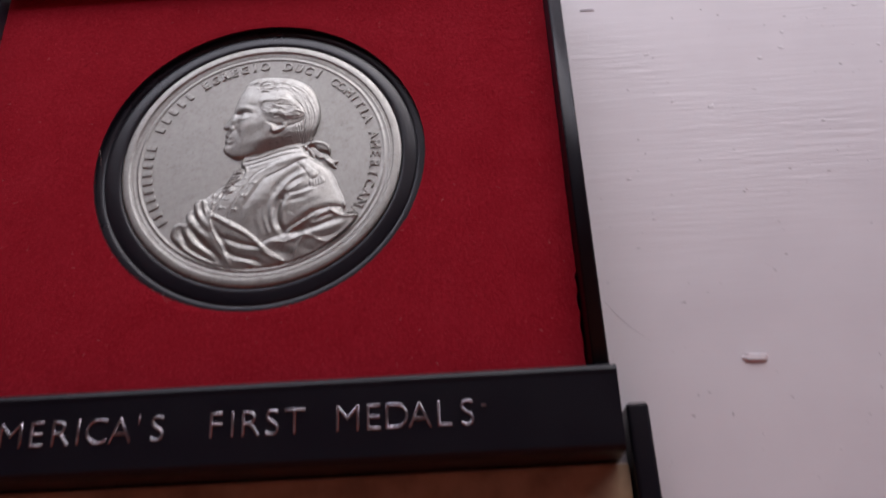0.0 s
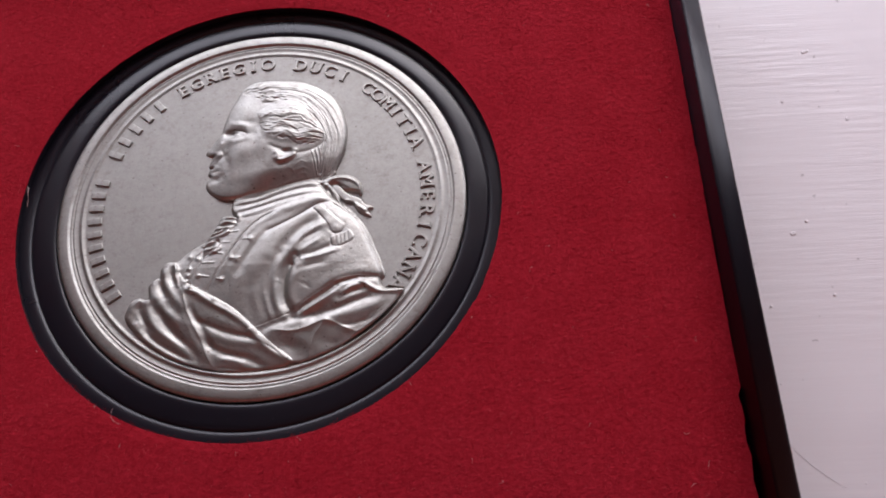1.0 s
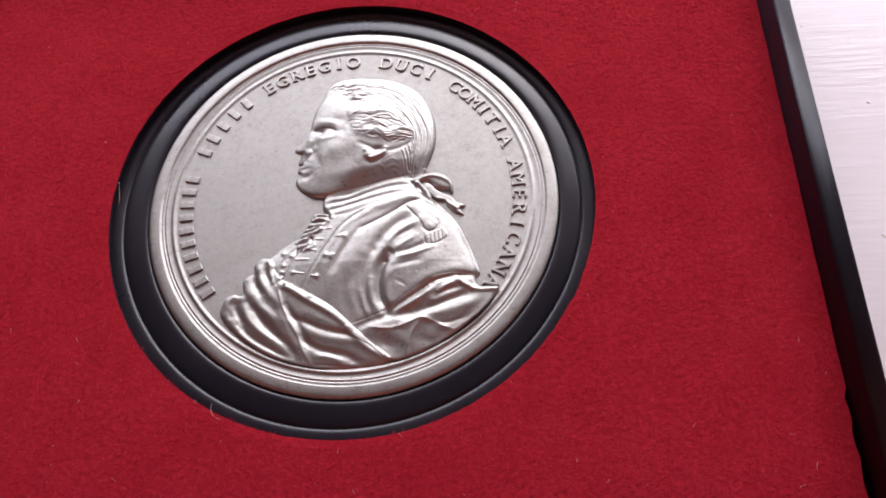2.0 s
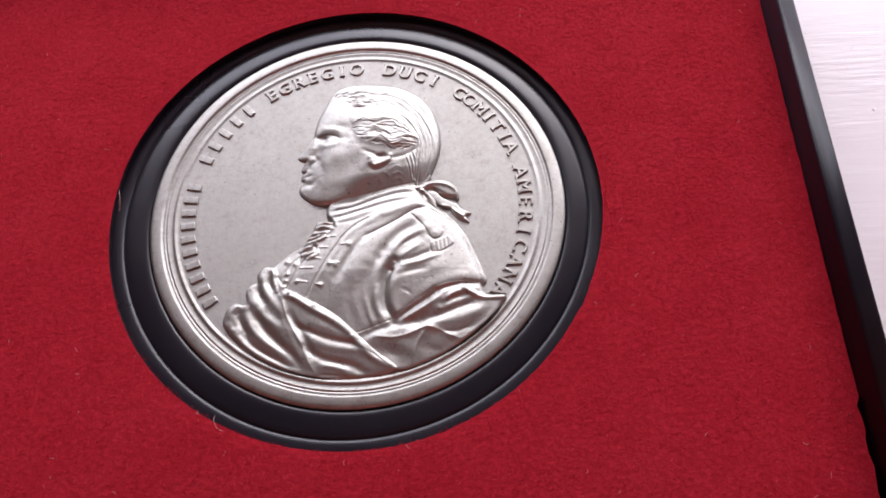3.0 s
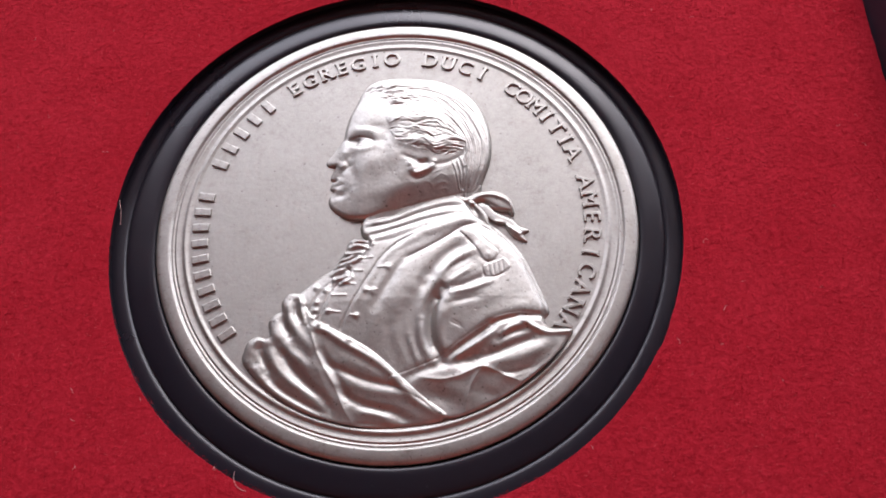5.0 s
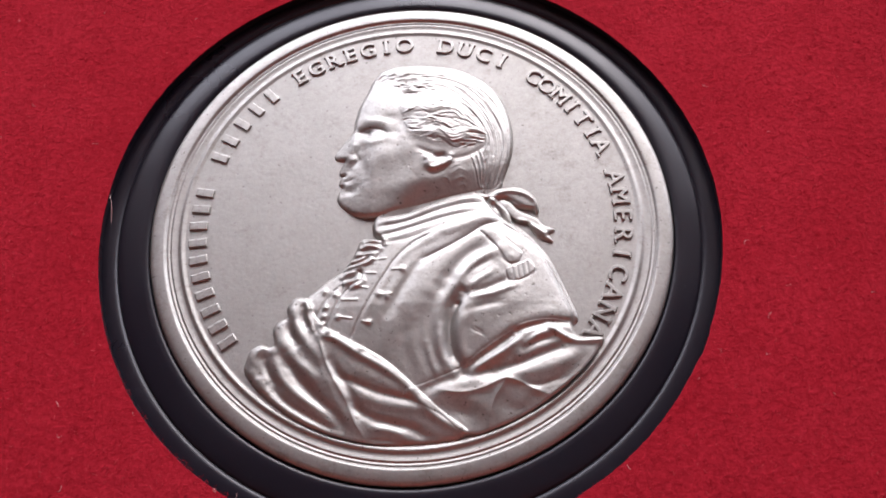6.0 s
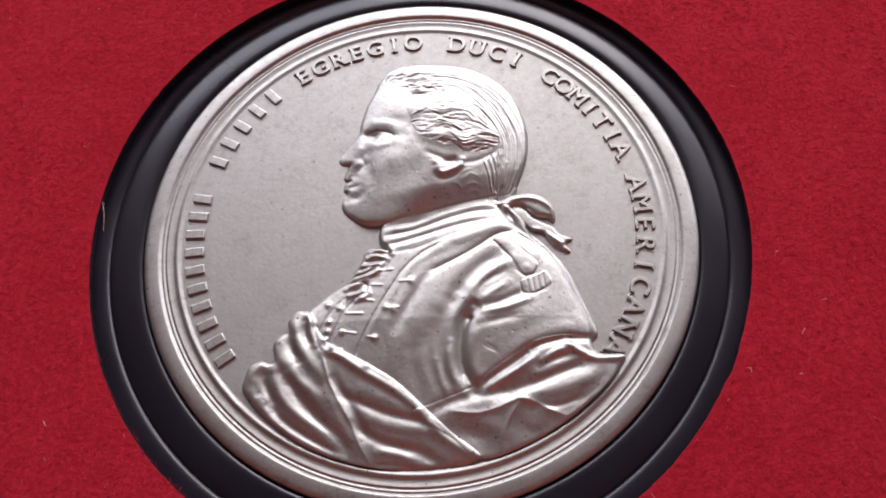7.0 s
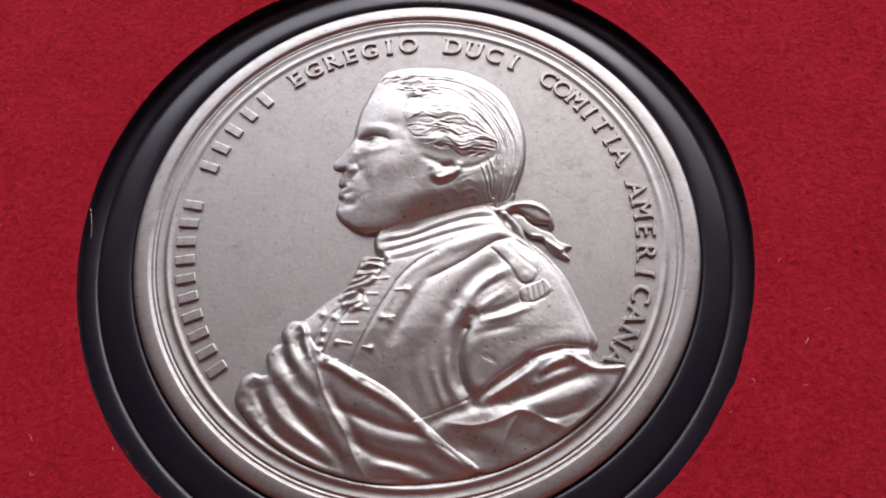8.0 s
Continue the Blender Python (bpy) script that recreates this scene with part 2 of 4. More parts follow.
XO, XI = 84.5 * MM, 80.6 * MM          # outer and inner faces of the side walls
YB, YF = 63.0 * MM, -65.0 * MM         # inner face of the back wall; back of the nameplate
TOP = ZF + 7.7 * MM


def wall_outline(inner, outer, top):
    """Cross-section of a wall: a rounded top that slopes outwards."""
    outline = [(inner - 0.35 * MM, 0.0002), (inner - 0.35 * MM, ZF + 1.2 * MM), (inner - 0.05 * MM, top - 0.9 * MM)]
    for radius, x, z, first in ((0.55 * MM, inner + 0.5 * MM, top - 0.55 * MM, 180), (1.0 * MM, outer - 1.0 * MM, top - 2.0 * MM, 75)):
        turned = [radians(first - k * (90 if first == 180 else 75) / 7) for k in range(8)]
        outline += [(x + radius * math.cos(a), z + radius * math.sin(a)) for a in turned]
    return outline + [(outer, 0.0002)]


for side in (-1, 1):
    bm = extrude_profile(wall_outline(XI, XO, TOP), YF - 3 * MM, YB + 3 * MM)
    for v in bm.verts:
        along, across = v.co.x, v.co.y
        v.co.x, v.co.y = side * across, along
    part("side_wall", bm, PLASTIC, case, smooth=True)
part("back_wall", extrude_profile(wall_outline(YB, YB + 3 * MM, TOP), -XI + 1.2 * MM, XI - 1.2 * MM), PLASTIC, case)
part("base", block(-XI + 1.2 * MM, XI - 1.2 * MM, YF - 0.1 * MM, YB - 1.2 * MM, 0.0002, 4 * MM), PLASTIC, case)

# nameplate: a bar with a rounded back edge that slopes gently to the front
YN = -84.2 * MM
plate_z0, plate_z1 = ZF + 9.2 * MM, ZF + 7.6 * MM
outline = [(YF - 0.3 * MM, 0.0004), (YF - 0.2 * MM, plate_z0 - 1.2 * MM), (YF - 0.7 * MM, plate_z0 - 0.3 * MM), (YF - 1.6 * MM, plate_z0), (YF - 2.8 * MM, plate_z0 - 0.25 * MM),
           (YN + 1.2 * MM, plate_z1 + 0.2 * MM), (YN + 0.3 * MM, plate_z1 - 0.5 * MM), (YN, plate_z1 - 1.8 * MM), (YN + 0.2 * MM, 7.3 * MM), (YF - 4.0 * MM, 7.3 * MM), (YF - 4.0 * MM, 0.0004)]
plate = part("nameplate", extrude_profile(outline, -XO - 0.9 * MM, XO + 0.9 * MM), PLASTIC, case, "black plastic bar with silver lettering")
slope = math.atan2((plate_z0 - 0.25 * MM) - (plate_z1 + 0.2 * MM), (YF - 2.8 * MM) - (YN + 1.2 * MM))
y_text = -77.3 * MM
z_text = plate_z1 + 0.2 * MM + (y_text - (YN + 1.2 * MM)) * math.tan(slope)


def plate_letters(word, x0, x1, size):
    """Letters of a word, spread evenly between two places on the nameplate."""
    weights = [0.55 if c in "I'" else (1.15 if c == "M" else 1.0) for c in word]
    total, at = sum(weights), 0.0
    for c, w in zip(word, weights):
        x = x0 + (x1 - x0) * (at + w / 2) / total
        at += w
        ob = new("letter", letter_mesh(c, size, 0.06 * MM, 0.14 * MM, LETTERING, -0.00023))
        ob.parent = plate
        ob.matrix_local = Matrix.Translation((x, y_text, z_text + 0.05 * MM)) @ Matrix.Rotation(slope, 4, "X")


SIZE = 8.3 * MM
plate_letters("AMERICA'S", -58.2 * MM, -14.0 * MM, SIZE)
plate_letters("FIRST", -6.2 * MM, 16.4 * MM, SIZE)
plate_letters("MEDALS", 22.7 * MM, 54.5 * MM, SIZE)
part("trade_mark_dot", block(55.0 * MM, 56.2 * MM, -73.5 * MM, -72.9 * MM, z_text, z_text + 0.62 * MM), LETTERING, plate)

# added black block; fills the gap between nameplate and cover so it stays dark
part("gap_filler", block(-86.4 * MM, 86.4 * MM, -83.2 * MM, -73.0 * MM, 0.0004, 7.0 * MM, 0.3 * MM), PLASTIC, case)

# cover of the case, folded open in front of the nameplate
cover = part("cover", block(-88.2 * MM, 88.2 * MM, -193.9 * MM, -84.6 * MM, 0.0004, 2.2 * MM), PLASTIC, case, "open cover of the case with a tan lining")
for side in (-1, 1):
    bm = block(88.4 * MM, 93.5 * MM, -198 * MM, -71.4 * MM, 0.0006, ZF - 2.0 * MM, 0.9 * MM, 3)
    for v in bm.verts:
        v.co.x *= side
    part("cover_side", bm, PLASTIC, cover)
part("cover_front", block(-88.3 * MM, 88.3 * MM, -198 * MM, -194 * MM, 0.0006, ZF - 2.0 * MM, 0.9 * MM, 3), PLASTIC, cover)
part("lining", block(-87.8 * MM, 87.8 * MM, -193.5 * MM, -84.4 * MM, 2.3 * MM, 6.6 * MM, 0.4 * MM), LINING, cover, "tan satin lining")

# felt panel with a ragged round hole
HOLE = 44.65
ZFELT = ZF + 1.6 * MM


def felt_panel(z_top, z_inner, grow):
    """A sheet that fills the case, with an uneven round hole."""
    bm = bmesh.new()
    steps = 360
    rng = random.Random(4)
    ragged = [HOLE + grow + 0.10 * math.sin(5 * a * 2 * math.pi / steps + 1) + rng.gauss(0, 0.022) + (0.16 if 331 <= a <= 335 else 0) for a in range(steps)]
    ex, ey0, ey1 = XI * 1000 - 0.4, YF * 1000 + 0.1, YB * 1000 - 0.4
    rings = []
    for k in range(7):
        ring = []
        for a in range(steps):
            th = 2 * math.pi * a / steps
            c, s = math.cos(th), math.sin(th)
            far = min(ex / max(abs(c), 1e-6), (ey1 if s > 0 else -ey0) / max(abs(s), 1e-6))
            if c > 0 and far * s < -40 and abs(far * c - ex) < 1:
                far -= 0.55 + 0.25 * math.sin(far * s * 0.9) + rng.uniform(-0.1, 0.1)
            elif k == 6:
                far -= rng.uniform(0.0, 0.15)
            r = ragged[a] + (far - ragged[a]) * (k / 6) ** 1.5
            fade = 1 - (k / 6) ** 1.5
            z = z_top - (0.12 * MM if k == 0 else 0)
            ring.append(bm.verts.new(((r * c - fade * 0.32) * MM, (r * s - fade * 0.42) * MM, z)))
        rings.append(ring)
    lower = [bm.verts.new((v.co.x, v.co.y, z_inner)) for v in rings[0]]
    rings.insert(0, lower)
    outer = [bm.verts.new((v.co.x, v.co.y, z_inner)) for v in rings[-1]]
    rings.append(outer)
    for a, b in zip(rings, rings[1:]):
        for i in range(steps):
            j = (i + 1) % steps
            bm.faces.new((a[i], a[j], b[j], b[i]))
    return bm


# added black layer; its colour stands in for shade on the hole's cut edge
part("dark_underlay", felt_panel(ZFELT - 0.29 * MM, ZF + 0.12 * MM, 0.06), PLASTIC, case, "black layer added under the felt to darken the hole edge")
part("felt_panel", felt_panel(ZFELT, ZFELT - 0.28 * MM, 0.0), FELT, case, "red felt panel with a round hole")
part("felt_support", block(-XI + 1.5 * MM, XI - 1.5 * MM, YF + 1 * MM, YB - 2 * MM, 4.1 * MM, 6.0 * MM), PLASTIC, case)
RING_PROFILE = [(37.0, -4.0), (38.12, -4.0), (38.12, -0.6), (38.18, -0.25), (38.4, -0.05), (38.75, 0.06), (39.3, 0.08), (40.3, 0.0), (41.3, -0.12), (42.1, -0.26), (42.35, -0.36), (42.43, -0.52), (42.53, -0.52),
                (42.62, -0.34), (42.8, -0.22), (43.2, -0.12), (43.8, -0.06), (45.9, -0.04), (46.4, -0.2), (46.4, -4.0)]
ring_bm = lathe([(r * MM, ZF + z * MM) for r, z in RING_PROFILE])
# the medal sits a little off the middle of its ring
for v in ring_bm.verts:
    off = min(1.0, max(0.0, (math.hypot(v.co.x, v.co.y) / MM - 38.9) / 2.5))
    v.co.x -= 0.40 * MM * off
    v.co.y -= 0.25 * MM * off
part("capsule_ring", ring_bm, RING, case, "glossy black plastic ring round the medal", smooth=True)

# ---- medal ----
medal = tagged(new("medal"), "round pewter medal with a raised profile bust and lettering", "medal")
medal.location = (0, 0, ZF)
DISC = [(0, 0.0), (32.7, 0.0), (32.95, 0.021), (33.2, 0.175), (33.4, 0.224), (33.6, 0.161), (33.75, 0.035), (34.0, 0.0), (34.4, 0.056), (34.7, 0.154), (34.82, 0.168), (34.9, 0.091), (34.98, 0.021), (35.08, 0.042),
        (35.2, 0.112), (35.38, 0.168), (35.5, 0.056), (35.6, 0.1), (35.72, 0.34), (35.85, 0.44), (36.05, 0.47), (37.2, 0.38), (37.65, 0.3), (37.95, 0.08), (38.0, -0.1), (38.0, -3.0), (0, -3.0)]
part("disc", lathe([(r * MM, z * MM) for r, z in DISC], 256), PEWTER, medal, smooth=True)

ROUND = 31.0 * MM


def on_rim(data, angle, radius, name):
    ob = new(name, data)
    ob.parent = medal
    a = radians(angle)
    ob.matrix_local = Matrix.Translation((radius * math.cos(a), radius * math.sin(a), 0.0)) @ Matrix.Rotation(a - math.pi / 2, 4, "Z")
    return ob


# ends of the strokes that carry serifs: (share of the width, top or bottom)
SERIFS = {"E": [(0.16, 0), (0.16, 1)], "R": [(0.16, 0), (0.16, 1), (0.9, 0)], "I": [(0.5, 0), (0.5, 1)], "D": [(0.13, 0), (0.13, 1)], "U": [(0.13, 1), (0.87, 1)],
          "M": [(0.12, 0), (0.12, 1), (0.88, 0), (0.88, 1)], "T": [(0.5, 0)], "A": [(0.08, 0), (0.92, 0)], "N": [(0.12, 0), (0.12, 1), (0.88, 1)]}


def serif_letter(c):
    """A raised capital with slab serifs."""
    me = letter_mesh(c, 3.7 * MM, 0.25 * MM, 0.09 * MM, PEWTER, -0.00002)
    xs, ys = [v.co.x for v in me.vertices], [v.co.y for v in me.vertices]
    bm = bmesh.new()
    bm.from_mesh(me)
    for share, up in SERIFS.get(c, []):
        x = min(xs) + share * (max(xs) - min(xs))
        y = max(ys) - 0.17 * MM if up else min(ys) + 0.17 * MM
        slab = block(x - 0.52 * MM, x + 0.52 * MM, y - 0.17 * MM, y + 0.17 * MM, -0.15 * MM, 0.338 * MM, 0.09 * MM, 1)
        tmp = bpy.data.meshes.new("slab")
        slab.to_mesh(tmp)
        slab.free()
        bm.from_mesh(tmp)
        bpy.data.meshes.remove(tmp)
    bm.to_mesh(me)
    bm.free()
    return me


def rim_word(word, first, last):
    """A word in raised capitals round the field, from one angle to another."""
    for i, c in enumerate(word):
        angle = first + (last - first) * i / (len(word) - 1)
        on_rim(serif_letter(c), angle, ROUND - 1.35 * MM, "letter")


rim_word("EGREGIO", 124.2, 91.3)
rim_word("DUCI", 78.9, 61.3)
rim_word("COMITIA", 50.5, 20.7)
rim_word("AMERICANA", 10.2, -35.4)


def rim_bars(count, first, last):
    """Plain raised bars where a name stands."""
    data = finish(block(-0.66 * MM, 0.66 * MM, -1.35 * MM, 1.35 * MM, -0.05 * MM, 0.33 * MM, 0.14 * MM), "bar", PEWTER)
    for i in range(count):
        on_rim(data, first + (last - first) * i / (count - 1), ROUND, "bar")


rim_bars(10, 215.7, 170.1)
rim_bars(5, 158.6, 134.4)


# raised bust: one plain relief, modelled as a height over the medal's field (all in millimetres)
RELIEF = 0.9    # how high the bust stands
STEP = 0.065
grid = np.arange(-33.0, 33.0 + STEP / 2, STEP)
GX, GY = np.meshgrid(grid, grid)
H = np.zeros_like(GX)
AREA = np.zeros(GX.shape, bool)


def gap_to(points, x, y):
    """Distance to a line through the points."""
    best = np.full(x.shape, 1e9)
    for (ax, ay), (bx, by) in zip(points, points[1:]):
        dx, dy = bx - ax, by - ay
        t = np.clip(((x - ax) * dx + (y - ay) * dy) / max(dx * dx + dy * dy, 1e-9), 0, 1)
        best = np.minimum(best, np.hypot(x - ax - t * dx, y - ay - t * dy))
    return best


def curve(points, n=5):
    """A smooth curve through the points."""
    p = [points[0], *points, points[-1]]
    out = []
    for a, b, c, d in zip(p, p[1:], p[2:], p[3:]):
        for k in range(n):
            t = k / n
            out.append(tuple(0.5 * (2 * b[i] + (c[i] - a[i]) * t + (2 * a[i] - 5 * b[i] + 4 * c[i] - d[i]) * t * t + (3 * b[i] - a[i] - 3 * c[i] + d[i]) * t ** 3) for i in (0, 1)))
    return out + [points[-1]]


def depth_in(points):
    """Distance inside a closed outline; negative outside."""
    loop = curve([points[-1], *points, points[0]])[5:-5] + [points[0]]
    xs, ys = [p[0] for p in loop], [p[1] for p in loop]
    i0, i1 = np.searchsorted(grid, (min(ys) - 1.0, max(ys) + 1.0))
    j0, j1 = np.searchsorted(grid, (min(xs) - 1.0, max(xs) + 1.0))
    x, y = GX[i0:i1, j0:j1], GY[i0:i1, j0:j1]
    inside = np.zeros(x.shape, bool)
    for (ax, ay), (bx, by) in zip(loop, loop[1:] + loop[:1]):
        if by != ay:
            inside ^= ((ay > y) != (by > y)) & (x < (bx - ax) * (y - ay) / (by - ay) + ax)
    d = gap_to(loop + loop[:1], x, y)
    full = np.full(GX.shape, -1.0)
    full[i0:i1, j0:j1] = np.where(inside, d, -d)
    return full


def blur(a, reach):
    """Average over a square, first along one way, then the other."""
    for axis in (0, 1):
        pad = [(reach + 1, reach) if k == axis else (0, 0) for k in (0, 1)]
        total = np.cumsum(np.pad(a, pad, mode="edge"), axis=axis)
        n = a.shape[axis]
        a = (np.take(total, range(2 * reach + 1, 2 * reach + 1 + n), axis) - np.take(total, range(n), axis)) / (2 * reach + 1)
    return a


def swollen(inside):
    """The shape of a skin blown up over a flat outline, 0 to 1."""
    few = inside[::5, ::5].astype(float)
    phi = few.copy()
    odd = (np.add.outer(np.arange(few.shape[0]), np.arange(few.shape[1])) % 2).astype(bool)
    for k in range(500):
        for half in (odd, ~odd):
            near = np.zeros_like(phi)
            near[1:-1, 1:-1] = (phi[:-2, 1:-1] + phi[2:, 1:-1] + phi[1:-1, :-2] + phi[1:-1, 2:] + 0.04) / 4
            phi = np.where(half, (phi + 1.85 * (near - phi)) * few, phi)
    at = np.arange(0, len(grid), 5)
    rows = np.array([np.interp(np.arange(len(grid)), at, r) for r in phi])
    full = np.array([np.interp(np.arange(len(grid)), at, c) for c in rows.T]).T
    full = blur(blur(np.maximum(full, 0), 4), 4)
    return full / full.max()


def mass(points, edge, top, power=0.5, rise=0.5):
    """A body with a steep rounded edge and a domed top, laid over what is there."""
    global H, AREA
    d = depth_in(points)
    e = np.clip((d + 0.08) / rise, 0, 1)
    round_edge = np.sqrt(np.clip(1 - (1 - e) ** 2, 0, 1))
    h = round_edge * (edge + top * swollen(d > -0.6) ** power)
    H = np.where(d > -0.08, np.maximum(H, h), H)
    AREA |= d > -0.08


def flap(points, height, rise=0.25):
    """Lift what lies inside an outline by one even height, with a rounded edge."""
    e = np.clip((depth_in(points) + rise / 3) / rise, 0, 1)
    H[:] += height * np.sqrt(np.clip(1 - (1 - e) ** 2, 0, 1)) * AREA


def bulge(points, height, soft):
    """Swell what lies inside an outline, most in its middle."""
    H[:] += height * (1 - np.exp(-np.maximum(depth_in(points), 0) / soft)) * AREA


def stroke(points, reach, form):
    line = curve(points) if len(points) > 2 else points
    xs, ys = [p[0] for p in line], [p[1] for p in line]
    i0, i1 = np.searchsorted(grid, (min(ys) - reach, max(ys) + reach))
    j0, j1 = np.searchsorted(grid, (min(xs) - reach, max(xs) + reach))
    x, y = GX[i0:i1, j0:j1], GY[i0:i1, j0:j1]
    # strokes thin out towards their ends
    ends = np.minimum(np.hypot(x - line[0][0], y - line[0][1]), np.hypot(x - line[-1][0], y - line[-1][1]))
    taper = 0.45 + 0.55 * np.clip(ends / (reach * 0.8), 0, 1) if len(points) > 2 else 1.0
    H[i0:i1, j0:j1] += form(gap_to(line, x, y)) * AREA[i0:i1, j0:j1] * taper


def swell(points, width, height):
    """A soft ridge, or a soft valley."""
    stroke(points, width * 2.6, lambda d: height * np.exp(-(d / width) ** 2))


def crease(points, width, height):
    """A sharp line with soft flanks: cut in, or standing up."""
    stroke(points, width * 4, lambda d: height * np.exp(-np.sqrt(d * d + 0.01) / width))


def knob(x, y, width, height):
    swell([(x, y), (x, y + 0.01)], width, height)


def between(guides, u):
    """A line of the flow that a set of guide lines gives."""
    lines = [curve(g, 4) for g in guides]
    n = max(len(l) for l in lines)
    lines = [np.array([np.array(l)[:, k][np.clip(np.round(np.linspace(0, len(l) - 1, n)).astype(int), 0, len(l) - 1)] for k in (0, 1)]).T for l in lines]
    k = min(int(u * (len(lines) - 1)), len(lines) - 2)
    s = u * (len(lines) - 1) - k
    return lines[k] * (1 - s) + lines[k + 1] * s


def strands(guides, count, widths, heights, span, wave, seed):
    """Fine locks of hair along the flow of the guide lines."""
    r = random.Random(seed)
    for i in range(count):
        line = between(guides, r.random())
        length = max(4, int(len(line) * r.uniform(*span)))
        start = r.randint(0, len(line) - length)
        phase, w = r.uniform(0, 6.3), r.uniform(0, wave)
        some = line[start:start + length:max(1, length // 6)]
        pts = [(float(x), float(y) + w * math.sin(1.3 * k + phase)) for k, (x, y) in enumerate(some)]
        if len(pts) > 2:
            (swell if i % 3 else crease)(pts, r.uniform(*widths), r.uniform(*heights) * (1 if i % 2 else -1))


def wobble(x, y, seed):
    """A soft unevenness between -1 and 1."""
    r = np.random.RandomState(seed)
    v = np.zeros_like(x)
    for k in range(7):
        a, f, p = r.uniform(0, 2 * math.pi), r.uniform(0.25, 1.1), r.uniform(0, 6.3)
        v += np.sin((np.cos(a) * x + np.sin(a) * y) * f + p)
    return v / 4


NECK = [(-5.1, -0.5), (-3.2, 1.9), (1.5, 6.1), (4.8, 9.6), (11.2, 10.3), (13.8, 5.6), (12.5, 3.5), (10.7, 2.7), (8.5, 2.7), (3.8, 1.6), (-0.9, 0), (-4, -1.6)]
FACE = [(-4.3, 25.7), (-5.8, 23.5), (-6.5, 21.7), (-7.5, 19.6), (-7.9, 18.2), (-8.3, 16.5), (-8.5, 15), (-9.2, 13.9), (-10.3, 12.2), (-11.2, 10.9), (-10.9, 10.1), (-9.7, 9.8), (-10, 9.1), (-10.4, 8), (-10.3, 7.5), (-9.6, 7.2), (-10.2, 6.8), (-10.4, 5.8), (-9.9, 5.3), (-10.4, 4.5), (-10.6, 3.4), (-10.1, 2.3), (-9.1, 1.4), (-7.9, 0.6), (-6.4, 0.2), (-4, 0.3), (-1.7, 1.1), (0.5, 2.9), (2.1, 5.6), (3.3, 7.8), (4.8, 10.1), (5.7, 14.2), (5, 22), (1.7, 26.2)]
HAIR = [(-4.3, 25.5), (-4.8, 23.9), (-3, 22.9), (-1, 21.8), (-0.4, 20.1), (-1.5, 18.4), (-0.9, 16.2), (0.4, 14), (2, 12.5), (4.8, 11.6), (7.6, 10.4), (8.7, 8.5), (9.6, 6.5), (10.9, 3.8), (12, 3.8), (13.2, 4.3), (14.4, 7), (15.4, 10.1), (15.7, 13.3), (15.4, 16.2), (14.5, 19.2), (13, 21.9), (10.5, 24.1), (7.6, 25.6), (4.3, 26.3), (-0, 26.6), (-2.6, 26.4)]
ROLL = [(-1.5, 18.2), (-0.5, 15.6), (0.8, 13.5), (3.6, 12.1), (7.2, 10.8), (10.4, 11.2), (11.8, 13), (11.1, 15.1), (9.2, 17.3), (7.6, 19.9), (5, 21.2), (2.1, 20.6), (-0, 19.3)]
COAT = [(-4.9, -0.3), (-5.1, -2.5), (-4, -3.8), (-6.7, -3.3), (-7.8, -5.6), (-9.2, -8), (-11.5, -9.6), (-13.7, -11.5), (-14.7, -13.1), (-13.4, -17.3), (-7.4, -20.9), (-0.2, -26.5), (4.1, -24.6), (6.8, -23.1), (9.9, -20.7), (13.8, -18.2), (18.8, -16.6), (22.5, -15.7), (22, -13.8), (21, -11.4), (19.7, -8.1), (17.8, -4.8), (15.3, -2.2), (12.9, -0.1), (10.9, 2.7), (8.6, 3), (3.8, 1.9), (-0.9, 0.4)]
DRAPE_L = [(-22.4, -22.3), (-22.2, -20.7), (-21.7, -19.4), (-20.3, -18.7), (-19.2, -19.1), (-18.5, -18.7), (-18.8, -16.6), (-17.9, -15.4), (-16.9, -14.9), (-17, -13.4), (-15.9, -12.1), (-14.5, -12.1), (-13.1, -15), (-11.2, -17.2), (-7.5, -19.2), (-3.1, -21.9), (0.5, -25.2), (4, -28.5), (7.4, -31.2), (6, -32.2), (-0.2, -32.7), (-5.7, -32.6), (-9.9, -31.5), (-14.2, -29.6), (-17.9, -27.2), (-21, -24.4)]
DRAPE_R = [(-0.6, -26.3), (2.6, -24.8), (6.8, -23.1), (9.9, -20.7), (13.8, -18.2), (15.6, -17.2), (18.8, -16.6), (22.2, -17), (23, -18.7), (26.2, -19), (25.5, -20.6), (24, -22.9), (20.9, -25.6), (17.3, -28.1), (13, -30.2), (9.6, -31.5), (7.4, -31.6), (4, -28.7)]
BOW = [(10.9, 2.6), (12.8, 3.9), (14.5, 4.3), (16.5, 4.1), (18.1, 3), (18.6, 1.8), (18.8, 0.4), (18.4, -0.1), (17.9, 0.6), (16.1, 0.9), (15.1, 1.5), (14.2, 2.5), (12.4, 2.4)]
TAIL = [(12.9, 2.8), (14.4, 2.3), (15.8, 0.7), (17.3, -0.2), (18.5, -0.8), (19.3, -1.9), (20.9, -2.7), (20, -3.4), (20.5, -4.6), (18.6, -3.8), (17.7, -2.7), (17.2, -1.6), (15.7, -1.2), (14.6, -0.2), (13.3, 1.6)]
STRING = [(11.2, 2.9), (12.5, 2.7), (13.6, 1.4), (14.5, -0.1), (15, -1.5), (16, -3.1), (15, -2.3), (13.5, -0.6), (12.2, 0.4)]
